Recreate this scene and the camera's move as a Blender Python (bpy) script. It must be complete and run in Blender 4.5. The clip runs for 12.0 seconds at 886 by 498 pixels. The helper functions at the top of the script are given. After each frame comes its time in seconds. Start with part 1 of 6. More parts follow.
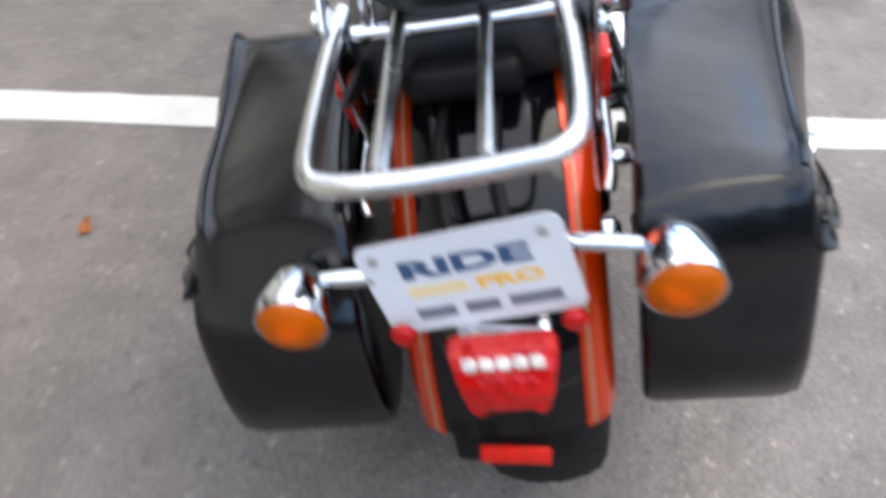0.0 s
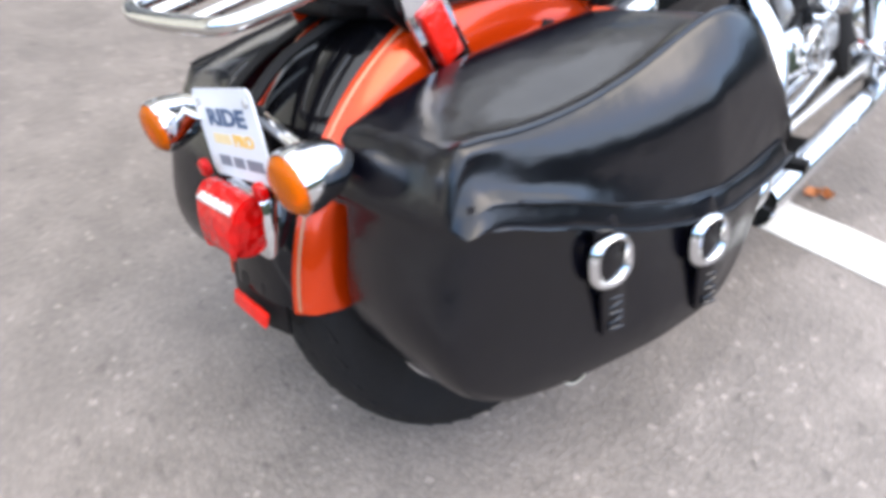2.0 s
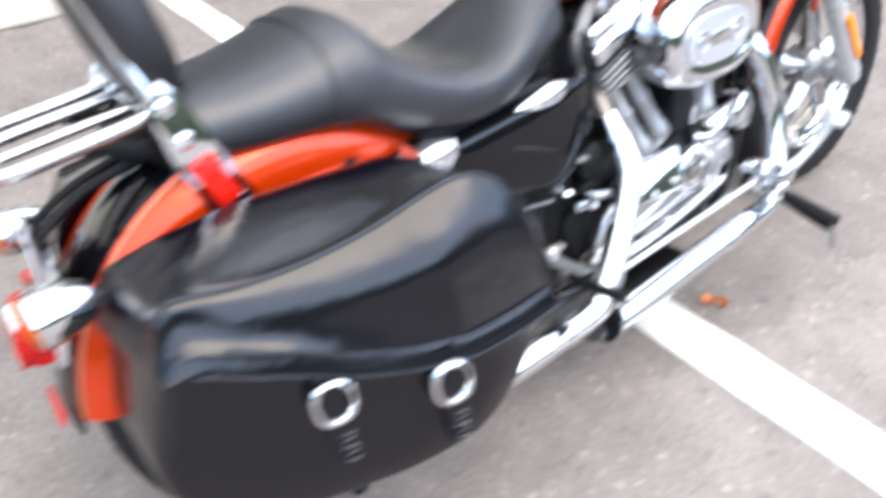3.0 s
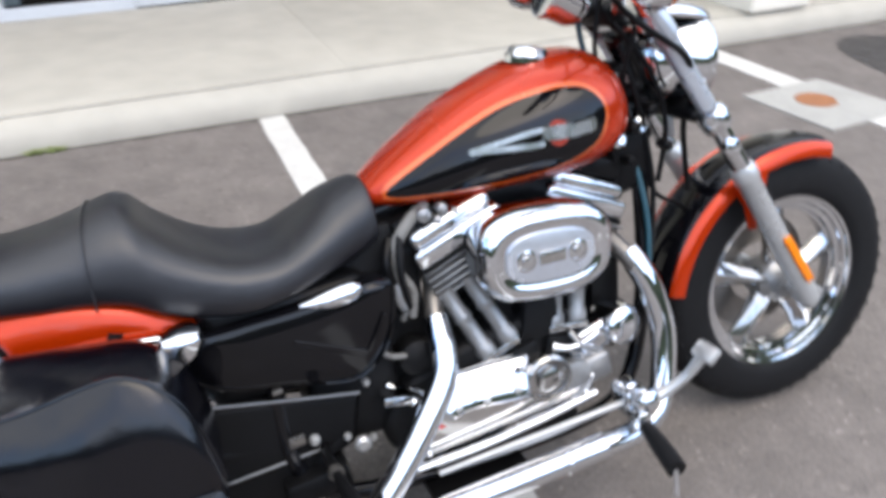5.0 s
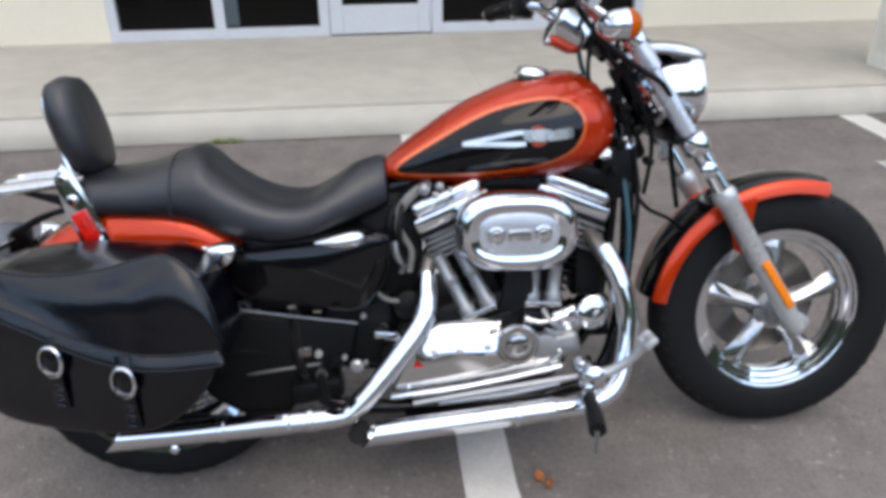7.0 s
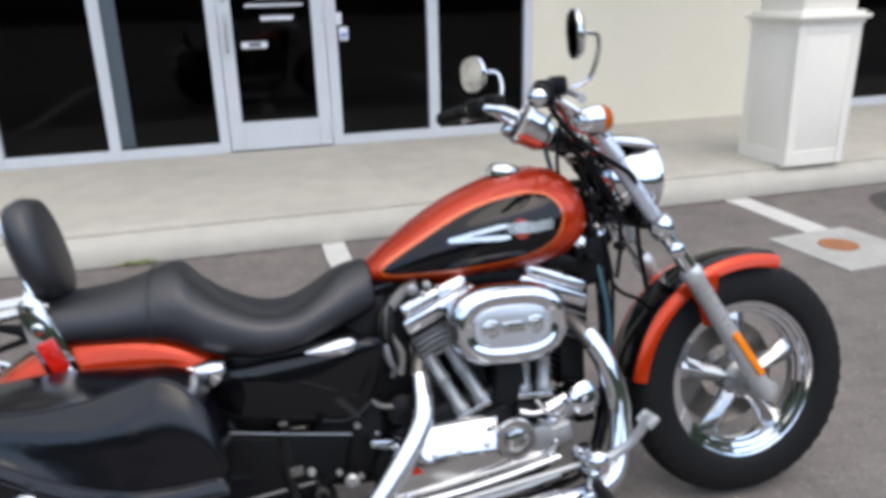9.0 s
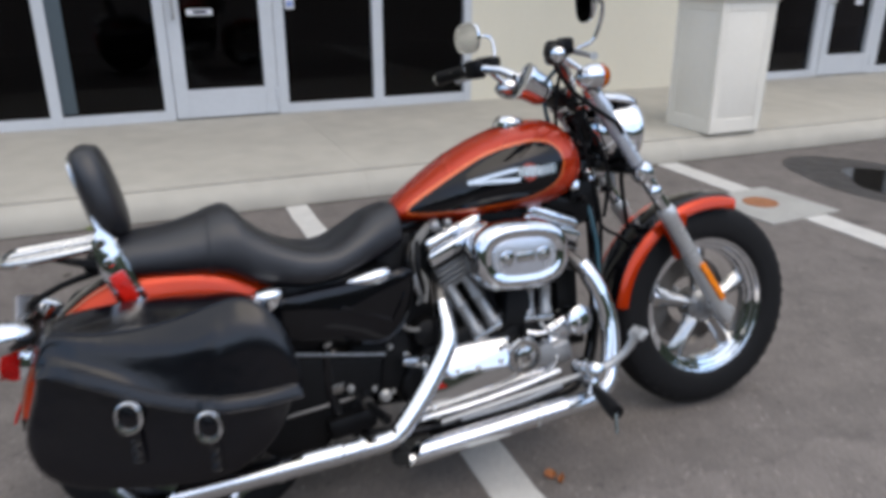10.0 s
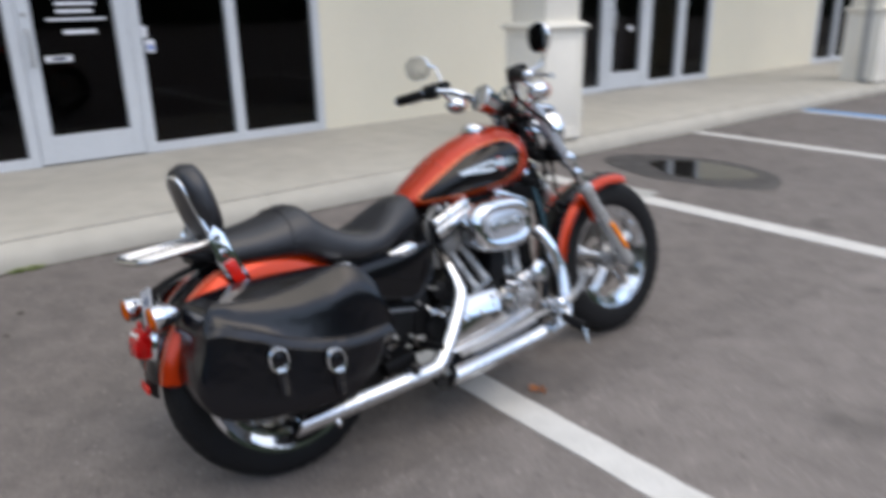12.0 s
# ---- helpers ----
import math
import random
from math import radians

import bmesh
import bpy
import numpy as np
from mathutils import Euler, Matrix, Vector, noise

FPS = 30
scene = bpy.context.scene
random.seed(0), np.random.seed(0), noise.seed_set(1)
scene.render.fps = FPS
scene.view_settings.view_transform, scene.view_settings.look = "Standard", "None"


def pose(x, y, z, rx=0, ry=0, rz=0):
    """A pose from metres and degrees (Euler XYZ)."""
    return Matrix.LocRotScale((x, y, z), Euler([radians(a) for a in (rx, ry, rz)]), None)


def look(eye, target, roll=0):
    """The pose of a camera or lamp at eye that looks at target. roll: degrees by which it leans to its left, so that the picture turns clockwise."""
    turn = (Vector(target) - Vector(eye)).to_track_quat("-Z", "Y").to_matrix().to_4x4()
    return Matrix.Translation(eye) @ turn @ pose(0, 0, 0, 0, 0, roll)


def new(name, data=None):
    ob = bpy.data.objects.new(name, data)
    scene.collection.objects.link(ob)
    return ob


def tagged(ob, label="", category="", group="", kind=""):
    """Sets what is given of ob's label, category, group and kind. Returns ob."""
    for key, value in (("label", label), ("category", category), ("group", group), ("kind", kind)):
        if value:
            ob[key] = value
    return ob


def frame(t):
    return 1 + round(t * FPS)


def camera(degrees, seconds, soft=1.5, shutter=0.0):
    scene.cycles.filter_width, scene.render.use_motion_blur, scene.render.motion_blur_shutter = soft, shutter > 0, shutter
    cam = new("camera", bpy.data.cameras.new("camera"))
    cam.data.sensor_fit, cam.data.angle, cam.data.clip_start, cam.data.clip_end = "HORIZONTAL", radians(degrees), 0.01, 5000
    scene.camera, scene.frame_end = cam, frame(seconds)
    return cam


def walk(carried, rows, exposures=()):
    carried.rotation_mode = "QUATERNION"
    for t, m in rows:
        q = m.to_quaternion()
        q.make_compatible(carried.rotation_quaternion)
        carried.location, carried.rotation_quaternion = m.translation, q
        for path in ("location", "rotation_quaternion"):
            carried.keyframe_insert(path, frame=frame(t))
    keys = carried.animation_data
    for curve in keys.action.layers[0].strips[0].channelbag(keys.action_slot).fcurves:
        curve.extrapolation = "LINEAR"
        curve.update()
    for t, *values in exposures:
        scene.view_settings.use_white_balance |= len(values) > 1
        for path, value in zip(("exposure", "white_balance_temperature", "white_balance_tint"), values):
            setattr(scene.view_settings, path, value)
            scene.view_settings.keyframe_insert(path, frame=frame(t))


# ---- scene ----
cam = camera(61.4, 12.0, soft=4.1, shutter=1.0)
PATH = [
    (0, (-0.154, -0.736, 1.021), (-0.158, 0.715, -0.355), 1.9),
    (0.5, (0.028, -0.826, 0.989), (-0.31, 0.644, -0.324), 0.5),
    (1, (0.17, -0.777, 0.979), (-0.421, 0.612, -0.333), 0.4),
    (1.5, (0.333, -0.704, 0.981), (-0.445, 0.557, -0.362), -0.8),
    (2, (0.549, -0.627, 1.006), (-0.511, 0.456, -0.3), -0.0),
    (2.5, (0.693, -0.534, 1.082), (-0.51, 0.422, -0.198), -2.3),
    (3, (0.774, -0.345, 1.157), (-0.428, 0.652, -0.093), 0.0),
    (3.5, (0.881, -0.147, 1.255), (-0.372, 0.806, 0.022), -0.4),
    (5.5, (1.215, 0.382, 1.311), (-0.498, 0.807, 0.371), 0.9),
    (6, (1.416, 0.501, 1.317), (-0.344, 0.679, 0.384), 1.5),
    (6.5, (1.518, 0.545, 1.322), (-0.255, 0.716, 0.412), -0.4),
    (8.5, (1.528, 0.49, 1.312), (-0.256, 0.765, 0.451), 1.3),
    (9, (1.482, 0.318, 1.304), (-0.34, 0.83, 0.657), -1.4),
    (9.5, (1.512, 0.166, 1.305), (-0.278, 0.762, 0.641), 0.2),
    (10, (1.629, 0.003, 1.297), (-0.098, 0.72, 0.588), 0.1),
    (10.5, (1.685, -0.204, 1.298), (-0.007, 0.585, 0.58), 0.2),
    (11, (1.632, -0.461, 1.328), (0.016, 0.508, 0.657), -2.1),
    (11.5, (1.701, -0.657, 1.352), (0.114, 0.407, 0.76), 0.4),
    (12, (1.869, -0.818, 1.347), (0.383, 0.36, 0.712), -1.1),
]
walk(cam, [(t, look(eye, target, roll)) for t, eye, target, roll in PATH],
     exposures=[(t, e - 0.04, 7180, 11) for t, e in ((0.0, 1.68), (1.0, 1.84), (1.5, 1.95), (2.5, 2.48), (3.5, 2.35), (5.5, 1.27), (6.5, 1.08), (8.5, 1.18), (9.0, 1.13), (9.5, 0.95), (10.0, 0.77), (11.0, 0.86), (12.0, 0.86))])

# ---- light ----
SUN_EL, SUN_AZ = radians(62), radians(76)          # azimuth from +y towards +x
world = bpy.data.worlds.new("overcast_sky")
scene.world = world
world.use_nodes = True
wn, wl = world.node_tree.nodes, world.node_tree.links
wn.clear()
sky = wn.new("ShaderNodeTexSky")
sky.sky_type, sky.sun_disc = "NISHITA", False
sky.sun_elevation, sky.sun_rotation = SUN_EL, SUN_AZ
sky.dust_density, sky.air_density = 1.0, 1.0
pale = wn.new("ShaderNodeHueSaturation")
pale.inputs["Saturation"].default_value, pale.inputs["Value"].default_value = 1.1, 1.6
back = wn.new("ShaderNodeBackground")
back.inputs["Strength"].default_value = 0.15
wout = wn.new("ShaderNodeOutputWorld")
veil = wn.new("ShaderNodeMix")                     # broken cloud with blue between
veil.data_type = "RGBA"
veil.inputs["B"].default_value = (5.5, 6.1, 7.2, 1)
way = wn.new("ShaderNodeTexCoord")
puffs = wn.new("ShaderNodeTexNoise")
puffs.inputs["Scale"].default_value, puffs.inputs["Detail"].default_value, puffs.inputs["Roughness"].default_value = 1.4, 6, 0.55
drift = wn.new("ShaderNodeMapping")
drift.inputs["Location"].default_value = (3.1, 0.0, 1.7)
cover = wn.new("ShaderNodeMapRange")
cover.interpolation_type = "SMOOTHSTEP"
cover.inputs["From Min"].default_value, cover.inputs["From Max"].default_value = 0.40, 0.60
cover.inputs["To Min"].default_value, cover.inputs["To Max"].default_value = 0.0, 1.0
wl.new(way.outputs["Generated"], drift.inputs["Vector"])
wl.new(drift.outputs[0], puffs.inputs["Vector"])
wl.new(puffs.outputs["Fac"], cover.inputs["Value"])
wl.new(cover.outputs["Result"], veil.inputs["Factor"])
wl.new(sky.outputs[0], pale.inputs["Color"])
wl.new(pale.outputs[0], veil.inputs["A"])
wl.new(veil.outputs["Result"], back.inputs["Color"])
wl.new(back.outputs[0], wout.inputs["Surface"])
sun = new("sun", bpy.data.lights.new("sun", "SUN"))
sun.data.energy, sun.data.angle, sun.data.color = 0.5, radians(45), (1.0, 0.90, 0.76)
sun.matrix_world = look((0, 0, 0), (-math.cos(SUN_EL) * math.sin(SUN_AZ), -math.cos(SUN_EL) * math.cos(SUN_AZ), -math.sin(SUN_EL)))
sun.location = (20, 10, 30)


# ---- materials ----
def mat(name, base, rough, metal=0.0, var=0.12, scale=6.0, fine=60.0, bump=0.0, bump_scale=120.0, coat=0.0, rough_var=0.08, spec=0.5, random_tone=0.0):
    """A procedural surface: base colour with stains at two scales, uneven gloss and fine relief."""
    m = bpy.data.materials.new(name)
    m.use_nodes = True
    n, l = m.node_tree.nodes, m.node_tree.links
    b = n["Principled BSDF"]
    tc = n.new("ShaderNodeTexCoord")
    big = n.new("ShaderNodeTexNoise")
    big.inputs["Scale"].default_value, big.inputs["Detail"].default_value = scale, 6
    small = n.new("ShaderNodeTexNoise")
    small.inputs["Scale"].default_value, small.inputs["Detail"].default_value = fine, 3
    l.new(tc.outputs["Object"], big.inputs["Vector"])
    l.new(tc.outputs["Object"], small.inputs["Vector"])
    add = n.new("ShaderNodeMath")
    add.operation = "ADD"
    l.new(big.outputs["Fac"], add.inputs[0])
    l.new(small.outputs["Fac"], add.inputs[1])
    rng = n.new("ShaderNodeMapRange")
    rng.inputs["From Min"].default_value, rng.inputs["From Max"].default_value = 0.6, 1.4
    rng.inputs["To Min"].default_value, rng.inputs["To Max"].default_value = 1 - var, 1 + var
    l.new(add.outputs[0], rng.inputs["Value"])
    tone = rng.outputs["Result"]
    if random_tone:
        info = n.new("ShaderNodeObjectInfo")
        vary = n.new("ShaderNodeMapRange")
        vary.inputs["To Min"].default_value, vary.inputs["To Max"].default_value = 1 - random_tone, 1 + random_tone
        l.new(info.outputs["Random"], vary.inputs["Value"])
        both = n.new("ShaderNodeMath")
        both.operation = "MULTIPLY"
        l.new(tone, both.inputs[0])
        l.new(vary.outputs["Result"], both.inputs[1])
        tone = both.outputs[0]
    mul = n.new("ShaderNodeVectorMath")
    mul.operation = "SCALE"
    mul.inputs[0].default_value = base
    l.new(tone, mul.inputs["Scale"])
    l.new(mul.outputs[0], b.inputs["Base Color"])
    rr = n.new("ShaderNodeMapRange")
    rr.inputs["From Min"].default_value, rr.inputs["From Max"].default_value = 0.3, 0.7
    rr.inputs["To Min"].default_value, rr.inputs["To Max"].default_value = max(0.01, rough - rough_var), min(1, rough + rough_var)
    l.new(big.outputs["Fac"], rr.inputs["Value"])
    l.new(rr.outputs["Result"], b.inputs["Roughness"])
    b.inputs["Metallic"].default_value = metal
    b.inputs["Specular IOR Level"].default_value = spec
    b.inputs["Coat Weight"].default_value = coat
    b.inputs["Coat Roughness"].default_value = 0.04
    if bump:
        grain = n.new("ShaderNodeTexNoise")
        grain.inputs["Scale"].default_value, grain.inputs["Detail"].default_value = bump_scale, 4
        l.new(tc.outputs["Object"], grain.inputs["Vector"])
        bp = n.new("ShaderNodeBump")
        bp.inputs["Strength"].default_value, bp.inputs["Distance"].default_value = bump, 0.004
        l.new(grain.outputs["Fac"], bp.inputs["Height"])
        l.new(bp.outputs[0], b.inputs["Normal"])
    return m


def asphalt():
    """Worn parking-lot asphalt: pale aggregate in dark binder, oil stains, a seam where an older strip begins."""
    m = bpy.data.materials.new("worn_asphalt")
    m.use_nodes = True
    n, l = m.node_tree.nodes, m.node_tree.links
    b = n["Principled BSDF"]
    tc = n.new("ShaderNodeTexCoord")

    def noise_tex(scale, detail=4, rough=0.5):
        t = n.new("ShaderNodeTexNoise")
        t.inputs["Scale"].default_value, t.inputs["Detail"].default_value, t.inputs["Roughness"].default_value = scale, detail, rough
        l.new(tc.outputs["Object"], t.inputs["Vector"])
        return t.outputs["Fac"]

    def ramp(src, a, b_, lo, hi):
        r = n.new("ShaderNodeMapRange")
        for key, v in zip(("From Min", "From Max", "To Min", "To Max"), (a, b_, lo, hi)):
            r.inputs[key].default_value = v
        l.new(src, r.inputs["Value"])
        return r.outputs["Result"]

    def times(a, c):
        t = n.new("ShaderNodeMath")
        t.operation = "MULTIPLY"
        l.new(a, t.inputs[0])
        l.new(c, t.inputs[1])
        return t.outputs[0]

    stones = n.new("ShaderNodeTexVoronoi")
    stones.inputs["Scale"].default_value = 95
    l.new(tc.outputs["Object"], stones.inputs["Vector"])
    sep = n.new("ShaderNodeSeparateColor")
    l.new(stones.outputs["Color"], sep.inputs[0])
    bright = ramp(sep.outputs[0], 0.965, 1.0, 1.0, 1.6)
    stone_edge = ramp(stones.outputs["Distance"], 0.0, 0.55, 1.07, 0.90)
    patch = ramp(noise_tex(0.9, 5, 0.6), 0.32, 0.7, 0.86, 1.14)
    mottle = ramp(noise_tex(7, 5, 0.65), 0.3, 0.72, 0.80, 1.17)
    grit = times(ramp(noise_tex(260, 2), 0.3, 0.7, 0.84, 1.16), ramp(noise_tex(75, 3, 0.6), 0.3, 0.7, 0.86, 1.14))
    spots = ramp(noise_tex(2.3, 2), 0.27, 0.34, 0.72, 1.0)
    flecks = ramp(noise_tex(24, 3), 0.30, 0.38, 0.74, 1.0)
    # the seam, slightly aslant: paler, older strip on the lot side
    xyz = n.new("ShaderNodeSeparateXYZ")
    l.new(tc.outputs["Object"], xyz.inputs[0])
    wob = ramp(noise_tex(5, 4), 0.3, 0.7, -0.05, 0.05)
    sx = n.new("ShaderNodeMath")
    run = n.new("ShaderNodeMath")
    run.operation = "MULTIPLY_ADD"
    l.new(xyz.outputs["Y"], run.inputs[0])
    run.inputs[1].default_value = -0.06
    l.new(xyz.outputs["X"], run.inputs[2])
    l.new(run.outputs[0], sx.inputs[0])
    l.new(wob, sx.inputs[1])
    side = ramp(sx.outputs[0], 0.23, 0.27, 0.94, 1.1)
    dist = n.new("ShaderNodeMath")
    dist.operation = "SUBTRACT"
    l.new(sx.outputs[0], dist.inputs[0])
    dist.inputs[1].default_value = 0.25
    ab = n.new("ShaderNodeMath")
    ab.operation = "ABSOLUTE"
    l.new(dist.outputs[0], ab.inputs[0])
    crack = ramp(ab.outputs[0], 0.002, 0.018, 0.88, 1.0)
    tone = bright
    for f in (stone_edge, patch, mottle, grit, spots, flecks, side, crack):
        tone = times(tone, f)
    mul = n.new("ShaderNodeVectorMath")
    mul.operation = "SCALE"
    mul.inputs[0].default_value = (0.172, 0.149, 0.133)
    l.new(tone, mul.inputs["Scale"])
    l.new(mul.outputs[0], b.inputs["Base Color"])
    b.inputs["Roughness"].default_value = 0.86
    bp = n.new("ShaderNodeBump")
    bp.inputs["Strength"].default_value, bp.inputs["Distance"].default_value = 0.6, 0.004
    l.new(stones.outputs["Distance"], bp.inputs["Height"])
    bp2 = n.new("ShaderNodeBump")
    bp2.inputs["Strength"].default_value, bp2.inputs["Distance"].default_value = 0.5, 0.003
    l.new(noise_tex(140, 4), bp2.inputs["Height"])
    l.new(bp.outputs[0], bp2.inputs["Normal"])
    l.new(bp2.outputs[0], b.inputs["Normal"])
    return m


def lens_mat(name, base, rough=0.12, cell=110, depth=0.5):
    """Ribbed coloured lamp plastic."""
    m = mat(name, base, rough, var=0.25, scale=30, fine=90, coat=0.0, rough_var=0.04, spec=0.35)
    n, l = m.node_tree.nodes, m.node_tree.links
    b = n["Principled BSDF"]
    tc = n.new("ShaderNodeTexCoord")
    v = n.new("ShaderNodeTexVoronoi")
    v.inputs["Scale"].default_value = cell
    l.new(tc.outputs["Object"], v.inputs["Vector"])
    bp = n.new("ShaderNodeBump")
    bp.inputs["Strength"].default_value, bp.inputs["Distance"].default_value = depth, 0.003
    l.new(v.outputs["Distance"], bp.inputs["Height"])
    l.new(bp.outputs[0], b.inputs["Normal"])
    b.inputs["Subsurface Weight"].default_value = 0.15
    b.inputs["Subsurface Radius"].default_value = (0.02, 0.008, 0.003)
    return m


def glass_mat(name, tint, rough=0.02):
    """Tinted pane: sees through darkly and mirrors at a slant."""
    m = bpy.data.materials.new(name)
    m.use_nodes = True
    n, l = m.node_tree.nodes, m.node_tree.links
    n.remove(n["Principled BSDF"])
    clear = n.new("ShaderNodeBsdfTransparent")
    clear.inputs[0].default_value = (*tint, 1)
    gloss = n.new("ShaderNodeBsdfGlossy")
    gloss.inputs["Roughness"].default_value = rough
    fres = n.new("ShaderNodeFresnel")
    fres.inputs["IOR"].default_value = 1.27
    mix = n.new("ShaderNodeMixShader")
    l.new(fres.outputs[0], mix.inputs[0])
    l.new(clear.outputs[0], mix.inputs[1])
    l.new(gloss.outputs[0], mix.inputs[2])
    l.new(mix.outputs[0], n["Material Output"].inputs["Surface"])
    return m


def clear_lens(name, tint):
    """Coloured see-through lamp plastic with moulded facets and a glossy skin."""
    m = glass_mat(name, tint, 0.06)
    n, l = m.node_tree.nodes, m.node_tree.links
    n["Fresnel"].inputs["IOR"].default_value = 1.3
    tc = n.new("ShaderNodeTexCoord")
    v = n.new("ShaderNodeTexVoronoi")
    v.inputs["Scale"].default_value = 120
    l.new(tc.outputs["Object"], v.inputs["Vector"])
    bp = n.new("ShaderNodeBump")
    bp.inputs["Strength"].default_value, bp.inputs["Distance"].default_value = 0.25, 0.002
    l.new(v.outputs["Distance"], bp.inputs["Height"])
    l.new(bp.outputs[0], n["Glossy BSDF"].inputs["Normal"])
    haze = n.new("ShaderNodeBsdfDiffuse")
    haze.inputs[0].default_value = (tint[0] * 0.8, tint[1] * 0.6, tint[2], 1)
    mix = n.new("ShaderNodeMixShader")
    mix.inputs[0].default_value = 0.45
    l.new(n["Transparent BSDF"].outputs[0], mix.inputs[1])
    l.new(haze.outputs[0], mix.inputs[2])
    l.new(mix.outputs[0], n["Mix Shader"].inputs[1])
    return m


def folds(m, scale, depth, strength):
    """Adds slow dents and creases under a hide's grain."""
    n, l = m.node_tree.nodes, m.node_tree.links
    tc = n.new("ShaderNodeTexCoord")
    slow = n.new("ShaderNodeTexNoise")
    slow.inputs["Scale"].default_value, slow.inputs["Detail"].default_value = scale, 2
    l.new(tc.outputs["Object"], slow.inputs["Vector"])
    bp = n.new("ShaderNodeBump")
    bp.inputs["Strength"].default_value, bp.inputs["Distance"].default_value = strength, depth
    l.new(slow.outputs["Fac"], bp.inputs["Height"])
    first = next(k for k in n if k.bl_idname == "ShaderNodeBump" and k != bp and not k.inputs["Normal"].is_linked)
    l.new(bp.outputs[0], first.inputs["Normal"])


ASPHALT = asphalt()
LINE = mat("worn_white_line_paint", (0.55, 0.53, 0.49), 0.7, var=0.16, scale=9, fine=120, bump=0.5, bump_scale=180)
OLD_LINE = mat("faded_white_line_paint", (0.46, 0.445, 0.42), 0.75, var=0.22, scale=9, fine=120, bump=0.5, bump_scale=180)
BLUE_LINE = mat("faded_blue_line_paint", (0.15, 0.30, 0.52), 0.7, var=0.2, scale=9, fine=120, bump=0.4)
CONCRETE = mat("walkway_concrete", (0.42, 0.392, 0.335), 0.85, var=0.13, scale=1.1, fine=5, bump=0.08, bump_scale=160, random_tone=0.03)
PATCH = mat("pale_patch_concrete", (0.36, 0.35, 0.32), 0.85, var=0.16, scale=5, fine=60, bump=0.4)
STUCCO = mat("cream_stucco", (0.78, 0.72, 0.58), 0.9, var=0.05, scale=1.5, fine=70, bump=0.5, bump_scale=90)
COLUMN_PAINT = mat("ivory_column_paint", (0.85, 0.80, 0.70), 0.75, var=0.05, scale=3, fine=60, bump=0.3, bump_scale=110)
SOFFIT = mat("white_soffit_paint", (0.7, 0.69, 0.66), 0.85, var=0.05)
ALU_WHITE = mat("white_painted_aluminium", (0.60, 0.62, 0.64), 0.4, var=0.06, scale=3, fine=40, rough_var=0.06)
WINDOW_GLASS = glass_mat("dark_tinted_glass", (0.34, 0.34, 0.37))
ROOM = mat("dim_room_paint", (0.20, 0.195, 0.19), 0.9, var=0.1, scale=2)
GREY_STRIP = mat("grey_blue_panel", (0.075, 0.10, 0.115), 0.7, var=0.08)
STICKER = mat("white_vinyl", (0.75, 0.75, 0.78), 0.5, var=0.04)
STICKER_BLUE = mat("blue_vinyl", (0.25, 0.33, 0.6), 0.5, var=0.04)
WET = mat("wet_asphalt", (0.050, 0.045, 0.042), 0.5, var=0.3, scale=8, fine=150, bump=0.4, bump_scale=150, rough_var=0.15)
WATER = mat("standing_water", (0.018, 0.017, 0.016), 0.03, var=0.1, rough_var=0.02)
RUST = mat("rusty_iron", (0.30, 0.12, 0.05), 0.8, var=0.35, scale=25, fine=160, bump=0.6)
LEAF = mat("dry_orange_leaf", (0.46, 0.16, 0.05), 0.7, var=0.3, scale=40, fine=160)
WEED = mat("kerb_weed_green", (0.20, 0.24, 0.08), 0.7, var=0.3, scale=30)
FOLIAGE = mat("backdrop_foliage", (0.055, 0.07, 0.04), 0.9, var=0.5, scale=0.8, fine=4, bump=1.0, bump_scale=2)
GREY_INSERT = mat("grey_brushed_insert", (0.38, 0.39, 0.41), 0.35, metal=0.9, var=0.12, scale=12)
DIRT = mat("gutter_dirt", (0.06, 0.052, 0.04), 0.95, var=0.4, scale=12, fine=90, bump=0.6)
BRIGHT_CASE = mat("polished_engine_case", (0.56, 0.555, 0.55), 0.09, metal=1.0, var=0.06, scale=10, rough_var=0.04)
POLISHED = mat("polished_aluminium", (0.48, 0.48, 0.48), 0.16, metal=1.0, var=0.12, scale=14, rough_var=0.08)
PIPE_GREY = mat("grey_downspout_paint", (0.27, 0.27, 0.26), 0.6, var=0.08)

ORANGE = mat("candy_orange_paint", (0.54, 0.035, 0.0012), 0.25, metal=0.5, var=0.10, scale=4, fine=900, coat=0.5, spec=0.3, rough_var=0.03)
DEEP_ORANGE = mat("copper_orange_pearl", (0.50, 0.030, 0.002), 0.28, metal=0.45, var=0.10, scale=4, fine=900, coat=0.5, spec=0.3, rough_var=0.03)
PINSTRIPE = mat("bright_orange_pinstripe", (0.70, 0.11, 0.015), 0.25, metal=0.2, var=0.06, coat=1.0)
BLACK_PAINT = mat("gloss_black_paint", (0.003, 0.003, 0.004), 0.07, spec=0.33, var=0.2, coat=0.0, rough_var=0.03)
BLACK_SATIN = mat("satin_black_metal", (0.005, 0.005, 0.0055), 0.36, spec=0.14, var=0.25, scale=12, bump=0.1)
ENGINE_BLACK = mat("wrinkle_black_engine_paint", (0.006, 0.006, 0.0065), 0.5, spec=0.16, var=0.3, scale=14, bump=0.35, bump_scale=260)
PLASTIC = mat("black_plastic", (0.005, 0.005, 0.0055), 0.5, spec=0.14, var=0.2, bump=0.1)
CHROME = mat("chrome_plate", (0.69, 0.71, 0.74), 0.06, metal=1.0, var=0.05, scale=5, rough_var=0.03)
